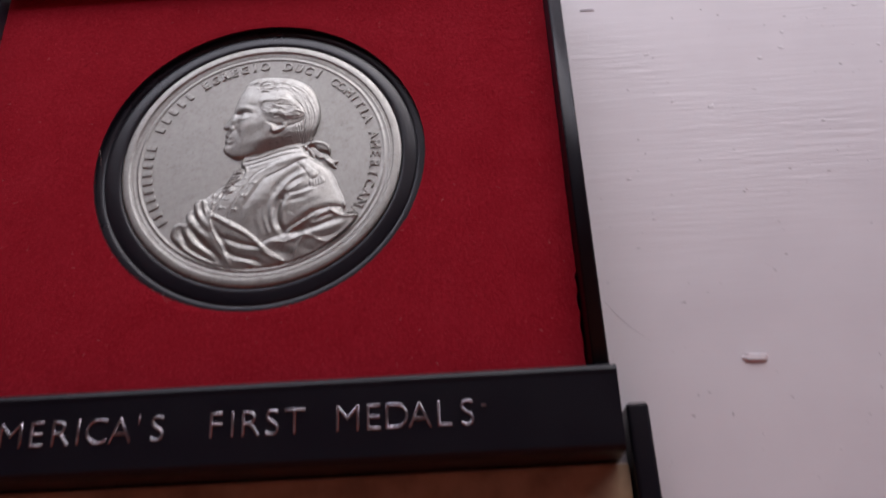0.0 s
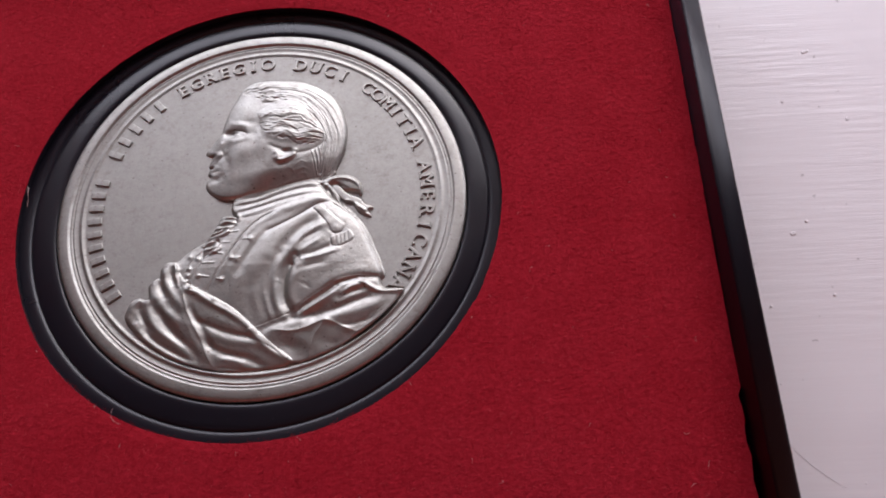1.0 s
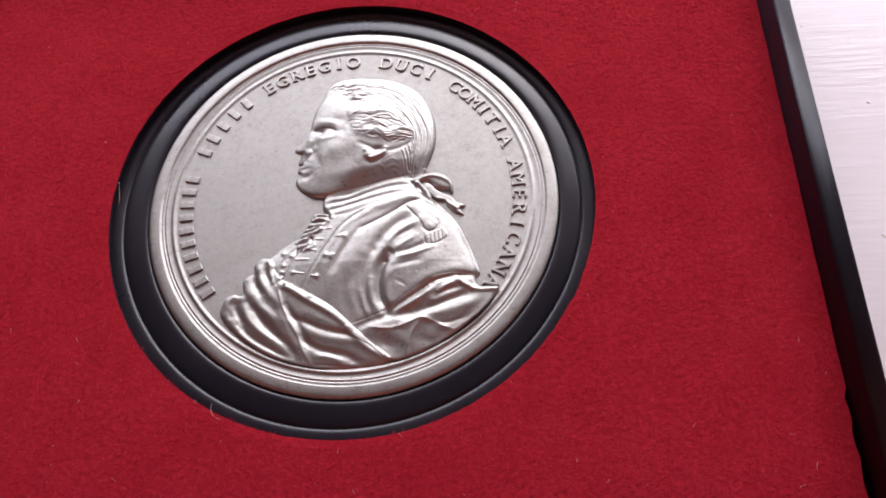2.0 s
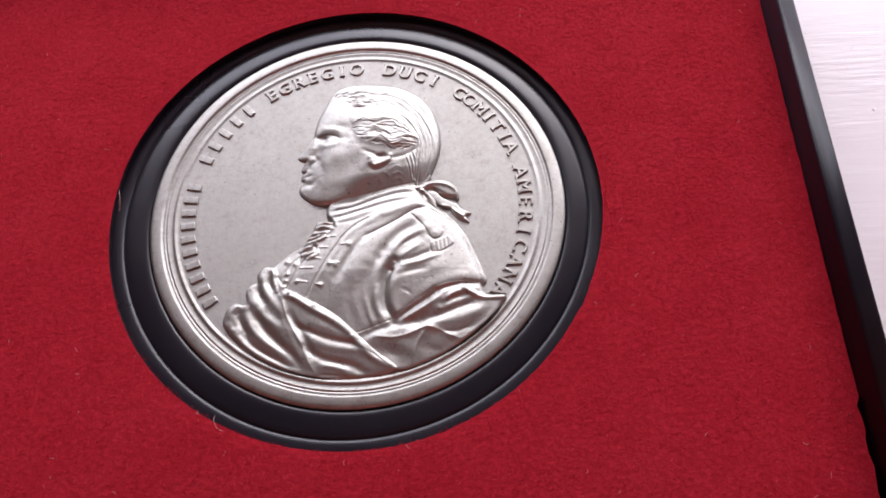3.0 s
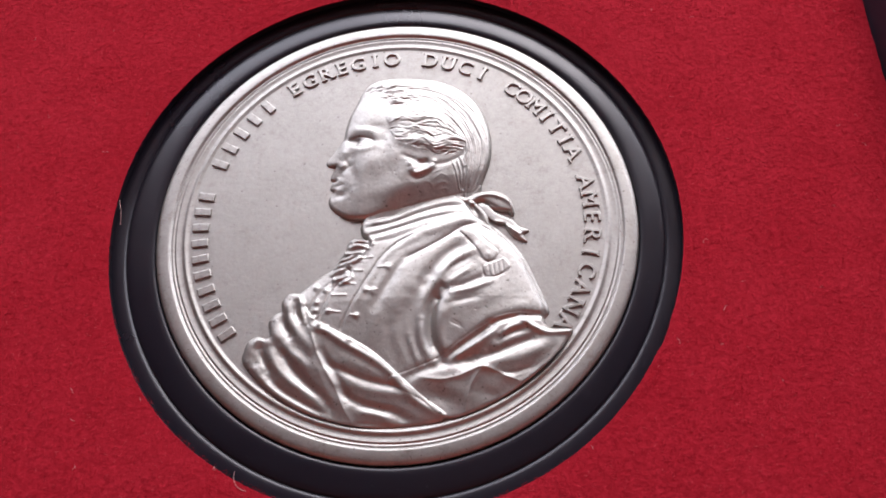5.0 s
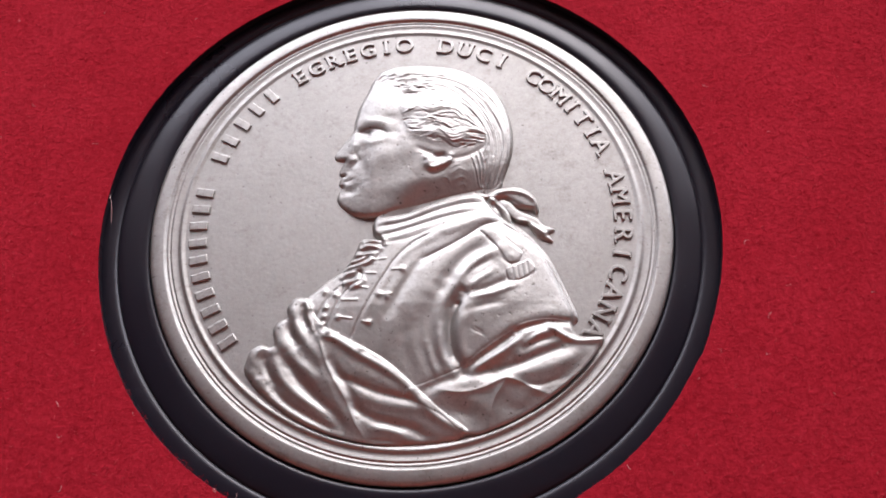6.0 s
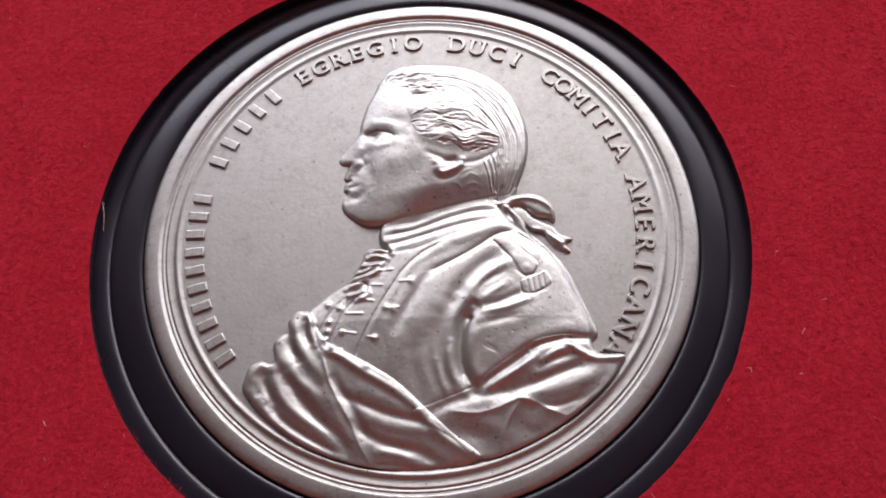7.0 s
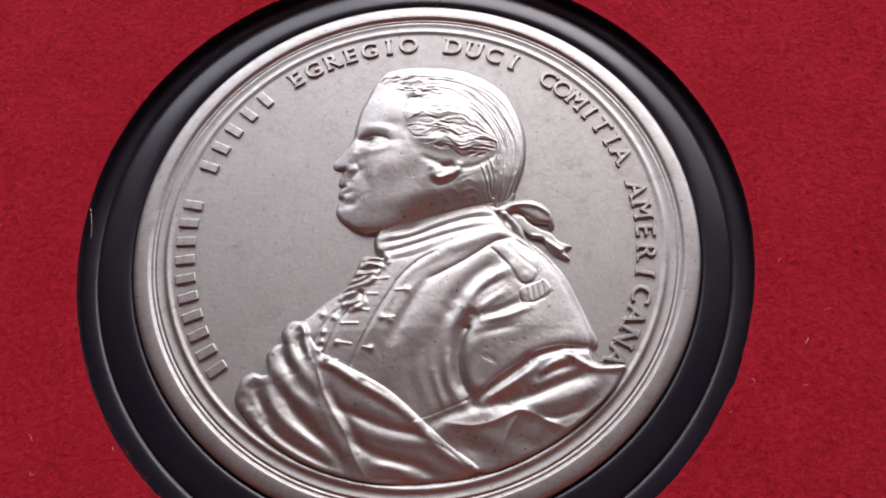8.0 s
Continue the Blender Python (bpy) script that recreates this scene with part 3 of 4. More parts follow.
BACK = [(15.3, -1.8), (17.8, -4.2), (19.9, -7.3), (21.4, -11), (22.6, -14.2), (23.1, -16.1), (22.5, -17.1), (21.8, -16), (20.6, -12.2), (18.7, -8.1), (16.7, -4.8)]
HEAD = FACE[:27] + [(4.5, 2.6), (8.8, 3.4)] + HAIR[13:]
BODY = COAT[:8] + DRAPE_L[11::-1] + DRAPE_L[:18:-1] + DRAPE_R[16:6:-1] + COAT[17:]

# head and neck
mass(NECK, 0.35, 0.75)
mass(HEAD, 0.34, 2.2, 0.62, 0.7)
# the profile lies low, and the neck sinks under the collar
low = np.clip((GX + 12.5) / 8.0, 0, 1)
sink = np.clip(((GY + 0.4) - 0.20 * (GX + 6.4)) / 4.5, 0, 1)
sink = 1 - np.clip((GX + 5.5) / 5.0, 0, 1) * (1 - sink * sink * (3 - 2 * sink)) * 0.45
H = np.where(AREA, H * (0.34 + 0.66 * low * low * (3 - 2 * low)) * sink, H)
# the jaw stands over the neck
swell([(-2.6, -0.7),(-0.8, 0.2),(1.1, 2.2),(2.2, 4.5),(2.5, 6.0)], 1.2, -0.24)
swell([(0.5, -0.2),(3.6, 2.2),(4.8, 4.4)], 2.0, -0.30)
swell([(-6.4, 0.6),(-3.0, 1.4),(-0.3, 3.7),(1.1, 6.1)], 1.6, 0.22)
# brow, eye and temple
swell([(-7.5, 15.7),(-6.2, 16.1),(-4.4, 15.8),(-2.8, 14.7)], 0.75, 0.20)
swell([(-7.2, 14.2),(-6.0, 14.1),(-3.9, 13.7)], 0.75, -0.34)
swell([(-7.2, 14.1),(-6.2, 13.9)], 0.55, -0.36)
swell([(-5.7, 13.7),(-5.0, 13.5)], 0.30, 0.08)
crease([(-7.2, 14.4),(-5.9, 14.7),(-4.2, 14.2),(-3.2, 13.5)], 0.16, -0.22)
crease([(-6.8, 13.2),(-5.5, 12.7),(-3.7, 13.0)], 0.16, -0.14)
swell([(-6.6, 12.4),(-5.0, 12.0),(-3.2, 12.6)], 0.55, 0.10)
swell([(-2.1, 15.4),(-1.8, 13.3),(-2.1, 11.7)], 1.2, -0.22)
swell([(-6.4, 18.1),(-4.0, 18.6),(-2.1, 17.5)], 1.8, 0.16)
swell([(-5.7, 16.5),(-3.1, 16.2)], 0.6, -0.08)
# nose
swell([(-7.5, 13.6),(-8.2, 11.9),(-8.8, 10.5)], 0.85, 0.34)
swell([(-8.6, 9.5),(-8.2, 9.6)], 0.5, 0.16)
crease([(-7.9, 10.6),(-7.5, 9.5),(-8.1, 8.6)], 0.30, -0.20)
crease([(-9.6, 8.6),(-8.9, 8.4),(-8.3, 8.5)], 0.18, -0.09)
swell([(-7.3, 12.4),(-7.1, 11.0),(-7.2, 9.7)], 0.8, -0.20)
# mouth and chin
swell([(-9.7, 7.8),(-8.9, 7.9)], 0.45, -0.09)
swell([(-9.4, 6.9),(-8.7, 6.9),(-8.1, 6.6)], 0.40, 0.05)
crease([(-9.8, 6.1),(-9.2, 6.1),(-8.1, 6.3)], 0.13, -0.11)
swell([(-9.3, 5.4),(-8.7, 5.4)], 0.40, 0.05)
swell([(-9.8, 4.4),(-8.5, 4.4),(-7.7, 4.8)], 0.60, -0.18)
swell([(-8.9, 3.0),(-8.3, 2.4),(-7.6, 1.9)], 1.3, 0.16)
swell([(-7.3, 9.0),(-6.5, 7.7),(-6.8, 5.9)], 0.75, -0.17)
swell([(-6.9, 5.7),(-6.1, 3.9)], 1.5, 0.08)
# cheek
swell([(-4.2, 11.4),(-2.1, 11.7),(-0.7, 11.1)], 2.2, 0.20)
swell([(-5.6, 8.3),(-3.8, 9.2)], 2.0, 0.14)
swell([(-3.0, 7.2),(-0.8, 8.1)], 2.0, -0.12)
# hair: cap, front locks and side roll
bulge(ROLL, 0.42, 1.6)
swell([(0.3, 13.8),(3.0, 12.9),(5.8, 12.3),(8.6, 12.6),(10.6, 13.2)], 1.1, 0.34)
swell([(0.5, 16.8),(4.2, 17.2),(7.5, 16.5),(10.0, 14.5)], 1.2, 0.14)
swell([(1.4, 10.6),(3.0, 9.8),(5.2, 9.0),(7.8, 8.9),(10.2, 9.9),(11.6, 11.0)], 0.40, -0.12)
swell([(7.4, 19.0),(8.8, 17.2),(10.3, 15.1),(11.4, 13.7)], 0.6, -0.15)
swell([(-1.3, 16.1),(-0.5, 14.0),(0.5, 12.1)], 0.6, -0.10)
BACK_HAIR = [[(-2.7, 24.5),(1.8, 25.0),(7.3, 23.8),(12.2, 20.2),(14.8, 14.7),(15.1, 10.2),(13.6, 5.8),(12.1, 3.2)],
             [(-1.8, 22.4),(2.7, 23.1),(7.1, 21.9),(10.9, 18.3),(13.2, 13.4),(13.3, 9.4),(12.2, 5.4),(11.6, 3.2)],
             [(0.3, 20.1),(4.0, 20.8),(7.2, 19.8),(10.2, 16.5),(12.0, 12.5),(12.0, 8.9),(11.4, 5.4),(11.1, 3.2)],
             [(5.1, 19.1),(7.7, 18.2),(9.7, 15.6),(11.7, 12.2),(10.9, 8.6),(10.8, 5.4),(10.7, 3.1)]]
UNDER_HAIR = [[(11.8, 10.3),(12.0, 7.6),(11.5, 5.0),(11.2, 3.1)], [(8.9, 9.2),(9.6, 7.2),(10.1, 5.0),(10.7, 3.1)]]
FRONT_HAIR = [[(-5.2, 23.2),(-4.0, 24.5),(-1.2, 25.1),(2.8, 25.1)], [(-4.5, 22.1),(-2.9, 23.3),(-0.2, 23.4),(3.2, 23.2)], [(-3.3, 20.9),(-1.5, 21.8),(0.8, 21.8),(4.0, 21.3)], [(-2.0, 18.9),(-0.2, 20.1),(2.3, 20.2),(4.8, 19.9)]]
SIDE_HAIR = [[(-0.2, 17.8),(1.8, 18.5),(4.3, 18.9),(6.7, 18.5),(8.8, 16.5),(10.6, 14.3)], [(-0.8, 16.5),(1.5, 17.0),(3.9, 16.1),(6.3, 16.7),(8.7, 14.9),(11.4, 13.3)],
             [(-0.5, 14.8),(1.8, 14.2),(4.2, 14.9),(6.6, 13.3),(9.0, 13.4),(11.7, 12.6)], [(0.3, 12.9),(2.2, 12.0),(4.7, 12.7),(6.5, 11.5),(8.9, 11.8),(11.5, 11.8)],
             [(1.3, 11.5),(3.3, 10.7),(5.4, 10.1),(7.5, 9.7),(9.4, 10.4),(11.2, 11.1)]]
everywhere = AREA
AREA = everywhere & (depth_in(HAIR) > -0.35) & (depth_in(ROLL) < 0.4)
strands(BACK_HAIR, 700, (0.07, 0.13), (0.015, 0.04), (0.12, 0.3), 0.05, 21)
strands(UNDER_HAIR, 70, (0.09, 0.18), (0.025, 0.06), (0.4, 0.9), 0.05, 22)
strands(FRONT_HAIR, 120, (0.12, 0.24), (0.04, 0.10), (0.2, 0.35), 0.3, 23)
AREA = everywhere & (depth_in(ROLL) > -0.25)
strands(SIDE_HAIR, 24, (0.28, 0.45), (0.03, 0.07), (0.3, 0.6), 0.3, 24)
strands(SIDE_HAIR, 300, (0.09, 0.17), (0.03, 0.065), (0.12, 0.3), 0.25, 25)
AREA = everywhere
# ear and the curls under it
swell([(4.3, 9.0),(5.1, 9.3)], 0.5, -0.26)
swell([(2.8, 7.8),(3.6, 7.3),(4.7, 7.6),(5.8, 8.1),(6.4, 9.1)], 0.40, 0.36)
crease([(2.4, 6.9),(3.6, 6.3),(5.3, 6.8),(6.5, 7.7)], 0.25, -0.14)
swell([(2.7, 8.9),(3.2, 8.2)], 0.5, 0.2)
for pts in ([(6.4, 6.2),(7.4, 7.1),(8.5, 6.7)], [(6.6, 5.2),(7.7, 5.8),(8.6, 5.4)], [(5.8, 7.0),(6.6, 7.5),(7.6, 7.8)], [(7.2, 4.4),(8.1, 4.8),(8.6, 4.0)], [(4.9, 5.9),(5.8, 5.6),(6.2, 4.7)]):
    crease(pts, 0.20, 0.11)

# ribbon of the queue
mass(TAIL, 0.35, 0.25)
mass(STRING, 0.4, 0.25)
mass(BOW, 0.5, 0.4)
swell([(12.7, 3.1),(14.5, 3.5),(16.6, 3.1),(18.3, 1.8),(18.4, 0.4)], 0.36, 0.26)
crease([(12.9, 2.2),(14.8, 2.1),(16.7, 0.8),(18.3, 0.3)], 0.22, -0.30)
swell([(12.5, 2.0),(13.8, 0.6),(15.1, -1.0),(16.6, -1.4),(18.0, -2.3),(19.8, -3.7)], 0.30, 0.22)
crease([(13.4, 0.6),(14.7, -1.1),(16.3, -2.0),(17.6, -3.3),(19.0, -4.3)], 0.20, -0.24)
swell([(13.1, 1.0),(14.4, -1.0),(15.3, -2.8)], 0.30, 0.26)
crease([(12.3, 1.5),(13.5, -0.4),(14.7, -2.5)], 0.20, -0.24)
swell([(19.8, -3.7),(20.6, -3.4)], 0.3, -0.15)
swell([(11.5, 2.6),(12.2, 2.2)], 0.6, 0.40)
crease([(10.9, 3.5),(11.6, 2.8),(11.4, 1.6)], 0.25, -0.35)

# body: shoulders, coat, sleeve and cloak in one swollen mass
mass(BACK, 0.25, 0.2)
mass(BODY, 0.42, 2.1, 0.58, 0.7)
# neckcloth
swell([(-4.2, -0.8),(-0.6, -0.4),(3.2, 1.2),(7.1, 2.4),(10.4, 2.8)], 0.55, 0.21)
crease([(-4.2, -1.6),(-0.6, -1.1),(3.2, 0.3),(7.1, 1.5),(10.6, 1.8)], 0.25, -0.17)
swell([(-4.2, -2.5),(-0.6, -1.7),(4.0, -0.2),(8.6, 0.8)], 0.40, 0.10)
crease([(-4.1, -3.1),(-0.6, -2.4),(4.0, -0.9),(9.4, 0.3),(11.5, 0.3)], 0.22, -0.15)
swell([(-3.7, -3.8),(-0.3, -3.1),(4.7, -1.4),(9.3, -0.4)], 0.35, 0.07)
crease([(-2.9, -4.3),(0.1, -3.8),(3.9, -2.4),(6.2, -1.7)], 0.20, -0.10)
crease([(0.1, -0.8),(3.2, -0.0),(6.3, 1.1)], 0.14, -0.07)
crease([(-1.4, -2.2),(1.7, -1.7),(4.7, -0.8)], 0.14, -0.07)
# collar of the coat, over the shoulder
swell([(3.2, -3.4),(7.0, -2.2),(10.8, -0.8),(13.3, -1.2)], 1.0, 0.30)
crease([(12.9, -1.6),(10.8, -2.1),(8.5, -3.6),(6.3, -5.0),(4.3, -6.1),(1.9, -7.3)], 0.32, -0.34)
swell([(1.9, -7.3),(0.7, -8.7),(-0.2, -10.4),(-1.5, -12.7),(-2.8, -15.3)], 0.7, -0.20)
swell([(0.9, -7.1),(-0.8, -9.4),(-2.4, -11.9),(-4.0, -14.9)], 0.9, 0.14)
# front edge and its buttons
crease([(2.9, -3.4),(0.6, -4.6),(-1.7, -6.8),(-3.2, -9.1),(-4.8, -11.8),(-6.0, -14.1),(-7.1, -16.4),(-7.9, -18.6)], 0.11, -0.34)
swell([(3.6, -3.9),(1.0, -5.3),(-1.2, -7.3),(-2.7, -9.7),(-4.3, -12.2),(-5.6, -14.6),(-6.6, -16.8)], 0.55, 0.10)
# shoulder and folds of the chest
swell([(12.2, -3.5),(15.2, -5.3),(18.0, -7.8)], 2.2, 0.25)
swell([(11.4, -5.0),(8.8, -6.5),(6.5, -8.7),(4.8, -11.3)], 0.95, -0.36)
swell([(12.9, -5.9),(9.5, -7.8),(7.7, -9.9),(6.8, -11.4)], 0.75, 0.24)
swell([(11.3, -7.7),(9.0, -9.1),(7.7, -10.6)], 0.45, -0.14)
swell([(14.1, -10.5),(11.5, -11.6),(9.1, -12.6)], 0.55, -0.24)
swell([(14.8, -11.5),(11.8, -12.7),(8.7, -13.2)], 0.45, 0.20)
swell([(13.2, -13.9),(10.3, -14.4),(8.1, -15.1)], 0.55, -0.16)
swell([(12.0, -9.2),(9.7, -10.7),(8.1, -11.9)], 0.5, 0.16)
swell([(17.7, -12.5),(13.9, -13.9),(11.0, -16.0)], 1.6, 0.12)
swell([(4.6, -6.6),(2.3, -10.5),(0.5, -14.3),(-0.6, -18.1)], 2.0, 0.16)
swell([(5.4, -10.6),(3.8, -13.3),(2.9, -16.7),(3.4, -20.4),(4.8, -23.3)], 0.9, -0.30)
swell([(2.3, -13.6),(1.4, -17.4),(2.1, -21.1),(3.5, -24.1)], 0.9, -0.22)
swell([(4.3, -17.4),(4.1, -20.4),(5.2, -23.0)], 0.6, 0.26)
swell([(2.4, -19.6),(3.1, -22.2),(4.0, -24.0)], 0.5, 0.20)
swell([(-0.2, -16.6),(-0.5, -20.3),(1.0, -23.9)], 0.9, -0.14)
swell([(-2.5, -16.5),(-3.2, -20.2)], 1.2, 0.12)
# arm: the sleeve's inner edge and its foot
swell([(7.3, -12.6),(5.9, -14.6),(5.4, -17.5),(5.7, -20.4),(6.6, -22.8)], 0.85, -0.95)
crease([(7.0, -13.7),(5.6, -16.7),(5.8, -20.4),(7.0, -22.9)], 0.30, -0.30)
swell([(8.3, -14.9),(7.0, -17.5),(6.9, -20.5),(7.9, -22.1)], 0.8, 0.26)
swell([(7.3, -23.4),(9.4, -21.8),(11.8, -20.2),(14.3, -18.5)], 0.65, -0.75)
swell([(14.1, -18.6),(15.2, -17.9),(18.1, -17.1),(20.9, -16.9),(22.5, -17.1)], 0.50, -0.50)
swell([(11.5, -19.1),(14.5, -17.0),(18.2, -15.7),(21.7, -15.7)], 1.2, 0.20)
crease([(8.5, -17.7),(9.3, -18.2),(10.1, -18.6)], 0.10, -0.22)
crease([(9.0, -17.6),(9.9, -18.2)], 0.10, -0.20)
knob(*(6.8, -14.0), 0.30, -0.4)
# epaulette and its fringe
flap([(10.2, -3.0),(11.8, -2.4),(14.1, -4.8),(15.7, -6.3),(15.9, -7.4),(15.0, -8.3),(14.0, -8.2),(13.3, -7.5),(12.2, -5.3)], 0.10)
crease([(10.2, -3.0),(12.2, -5.3),(13.4, -7.5)], 0.11, -0.30)
crease([(11.8, -2.4),(14.1, -4.8),(15.7, -6.4)], 0.10, -0.24)
crease([(13.3, -7.5),(14.2, -8.3),(15.4, -8.0),(16.0, -6.9)], 0.12, -0.34)
knob(*(14.5, -7.2), 0.55, 0.10)
flap([(13.6, -9.3),(14.5, -8.7),(16.0, -8.2),(16.9, -7.8),(17.6, -9.4),(16.3, -10.3),(15.0, -10.8),(13.8, -10.7)], 0.12)
crease([(13.6, -9.4),(13.8, -10.6),(15.1, -10.8),(16.5, -10.2),(17.6, -9.4)], 0.11, -0.30)
for pts in ([(14.4, -8.9),(14.6, -10.5)], [(15.1, -8.7),(15.3, -10.4)], [(15.8, -8.5),(16.0, -10.2)], [(16.5, -8.2),(16.7, -9.8)]):
    crease(pts, 0.10, -0.22)
# seam along the back
crease([(13.7, -2.1),(16.0, -3.7),(18.0, -5.9),(19.4, -8.7),(20.9, -12.2),(22.1, -15.3),(22.5, -16.6)], 0.13, -0.34)
# frill of the shirt
for pts in ([(-6.3, -4.2),(-5.0, -3.9),(-3.7, -3.8),(-3.4, -4.6)], [(-6.7, -5.0),(-5.6, -4.7),(-4.0, -5.3)], [(-7.4, -6.0),(-6.3, -6.2),(-4.6, -5.8)], [(-8.6, -7.2),(-7.1, -7.0),(-5.9, -6.4)], [(-8.9, -8.2),(-7.4, -7.8),(-5.6, -7.3),(-5.0, -6.4)],
            [(-9.3, -9.5),(-8.4, -8.9),(-6.8, -8.3)], [(-9.0, -10.4),(-7.6, -10.2),(-6.6, -9.6)], [(-8.0, -11.1),(-6.9, -10.7),(-6.4, -10.2)]):
    swell(pts, 0.36, 0.36)
for pts in ([(-6.6, -4.5),(-5.2, -4.4),(-4.1, -4.6)], [(-7.1, -5.5),(-5.6, -5.6),(-4.3, -5.6)], [(-8.2, -6.8),(-6.8, -6.5),(-5.3, -6.2)], [(-8.7, -7.7),(-7.4, -7.5),(-6.2, -7.0)], [(-7.4, -8.4),(-6.6, -9.2),(-6.9, -10.2)], [(-9.2, -8.8),(-8.1, -8.6),(-7.1, -8.6)],
            [(-8.8, -10.0),(-7.9, -9.7),(-7.3, -9.2)], [(-3.8, -4.3),(-4.0, -5.6),(-4.4, -6.9)], [(-9.3, -10.1),(-9.4, -11.4),(-9.8, -12.1)]):
    crease(pts, 0.18, -0.36)
# waistcoat: edge with small buttons, buttonholes, and the coat's buttons
crease([(-7.3, -10.2),(-9.3, -12.2),(-10.2, -14.0),(-11.0, -16.0),(-11.6, -17.3)], 0.14, -0.26)
crease([(-9.8, -10.9),(-11.5, -12.9),(-12.6, -15.0),(-13.3, -16.6)], 0.14, -0.24)
for at, wide in (((-11.7, -11.6), 0.42), ((-13.6, -14.0), 0.45), ((-10.2, -12.1), 0.42), ((-11.5, -14.0), 0.36), ((-11.6, -15.3), 0.36), ((-11.8, -16.4), 0.32), ((-9.7, -15.5), 0.36), ((-10.9, -17.6), 0.34)):
    knob(*at, wide, 0.22)
for pts in ([(-9.3, -12.9),(-7.2, -13.0)], [(-9.5, -15.4),(-7.9, -15.7)], [(-10.8, -17.6),(-9.6, -17.8)], [(-7.3, -11.0),(-5.8, -11.3)], [(-5.9, -9.0),(-4.7, -9.1)], [(-5.0, -7.0),(-3.3, -6.9)], [(-2.3, -8.7),(-1.2, -8.7)], [(-3.6, -12.5),(-2.4, -12.4)], [(-6.3, -16.2),(-5.4, -16.4)]):
    swell(pts, 0.16, 0.10)
for at in ((-0.8, -8.8), (-4.0, -12.4), (-3.0, -12.8), (-5.4, -16.4), (-6.5, -20.1)):
    knob(*at, 0.42, 0.20)
# cloak: the part over the arm
flap(DRAPE_R, 0.18, 0.5)
swell([(1.2, -26.1),(4.3, -24.7),(7.5, -24.0),(10.7, -23.2),(13.5, -22.1)], 0.8, -0.50)
swell([(8.4, -23.3),(10.9, -21.8),(13.3, -20.4),(14.8, -19.2)], 0.55, 0.31)
swell([(9.9, -24.2),(13.5, -23.1),(17.4, -21.5),(21.1, -20.2)], 0.7, -0.46)
swell([(15.4, -20.6),(17.5, -19.6),(19.5, -19.1)], 0.5, -0.28)
swell([(15.9, -19.9),(17.6, -18.7),(19.2, -18.2)], 0.45, 0.28)
swell([(18.8, -17.3),(20.3, -18.5),(22.3, -19.5),(24.7, -19.5),(26.4, -19.3)], 0.45, 0.35)
swell([(13.4, -24.1),(17.3, -23.5),(21.2, -22.2),(23.2, -20.8)], 0.9, 0.34)
swell([(22.5, -23.6),(24.5, -22.1),(25.6, -20.9)], 0.8, 0.21)
swell([(15.1, -25.3),(17.5, -25.4),(20.4, -24.4)], 0.40, -0.21)
crease([(4.3, -25.9),(7.2, -26.2),(9.9, -25.6),(12.0, -24.7),(13.1, -24.5),(14.8, -25.1),(16.8, -26.1),(18.3, -26.6)], 0.42, 0.48)
crease([(12.8, -24.8),(11.4, -26.7),(10.6, -28.9),(10.2, -31.4)], 0.36, 0.43)
swell([(4.2, -28.4),(6.8, -28.8),(9.1, -30.0)], 1.1, -0.56)
swell([(7.7, -27.1),(9.8, -27.7)], 0.7, 0.10)
swell([(12.0, -27.7),(14.4, -28.6),(16.5, -27.6)], 0.9, -0.31)
swell([(18.4, -26.9),(20.6, -25.4),(23.7, -23.2)], 0.45, 0.24)
swell([(18.0, -27.9),(20.2, -26.7)], 0.5, -0.24)
swell([(11.4, -31.0),(15.2, -29.4),(18.7, -27.4)], 0.5, 0.15)
# cloak: the part drawn across the front
flap(DRAPE_L, 0.30, 0.5)
# its upper roll
swell([(-12.1, -17.8),(-9.9, -18.6),(-7.0, -20.6),(-3.5, -22.7),(-0.6, -24.9),(1.5, -27.2),(4.2, -29.7),(7.6, -31.6),(9.5, -32.1)], 0.55, 0.39)
swell([(-9.7, -23.5),(-6.8, -24.8),(-4.0, -26.0),(-1.2, -26.7),(0.8, -27.2)], 0.55, -0.36)
swell([(-7.0, -22.9),(-3.4, -24.6),(-0.3, -26.3)], 0.7, 0.15)
swell([(-6.9, -26.2),(-2.7, -27.7),(1.6, -28.3),(4.2, -30.1)], 0.65, 0.21)
swell([(-7.8, -27.3),(-5.5, -29.0),(-2.7, -30.0),(0.2, -30.7),(2.3, -31.9)], 0.65, -0.57)
swell([(-4.9, -30.6),(-2.5, -30.9),(-0.1, -31.9)], 0.50, 0.34)
swell([(0.1, -31.5),(3.5, -32.0),(6.9, -32.2)], 0.5, -0.18)
swell([(-5.4, -32.1),(-2.7, -32.2),(-0.2, -32.7)], 0.3, -0.24)
# the crossing fold
crease([(-12.1, -18.5),(-11.1, -21.8),(-9.8, -24.4),(-8.3, -27.0),(-7.3, -29.5),(-6.0, -31.7)], 0.36, 0.43)
swell([(-10.5, -21.5),(-9.0, -24.0),(-7.4, -26.6),(-6.6, -29.0)], 0.55, -0.35)
swell([(-12.5, -19.1),(-11.9, -22.0),(-10.5, -25.0),(-9.3, -27.5),(-7.8, -30.6)], 0.7, 0.21)
# upper loop
swell([(-15.4, -12.9),(-15.8, -14.8),(-15.3, -16.8),(-13.8, -19.1),(-12.4, -21.2)], 0.75, 0.34)
swell([(-14.1, -13.1),(-13.7, -15.3),(-13.0, -17.0)], 0.40, 0.31)
swell([(-14.6, -13.9),(-14.6, -15.4),(-14.1, -16.6)], 0.45, -0.42)
crease([(-13.2, -13.9),(-13.1, -16.1),(-12.1, -18.2)], 0.25, -0.21)
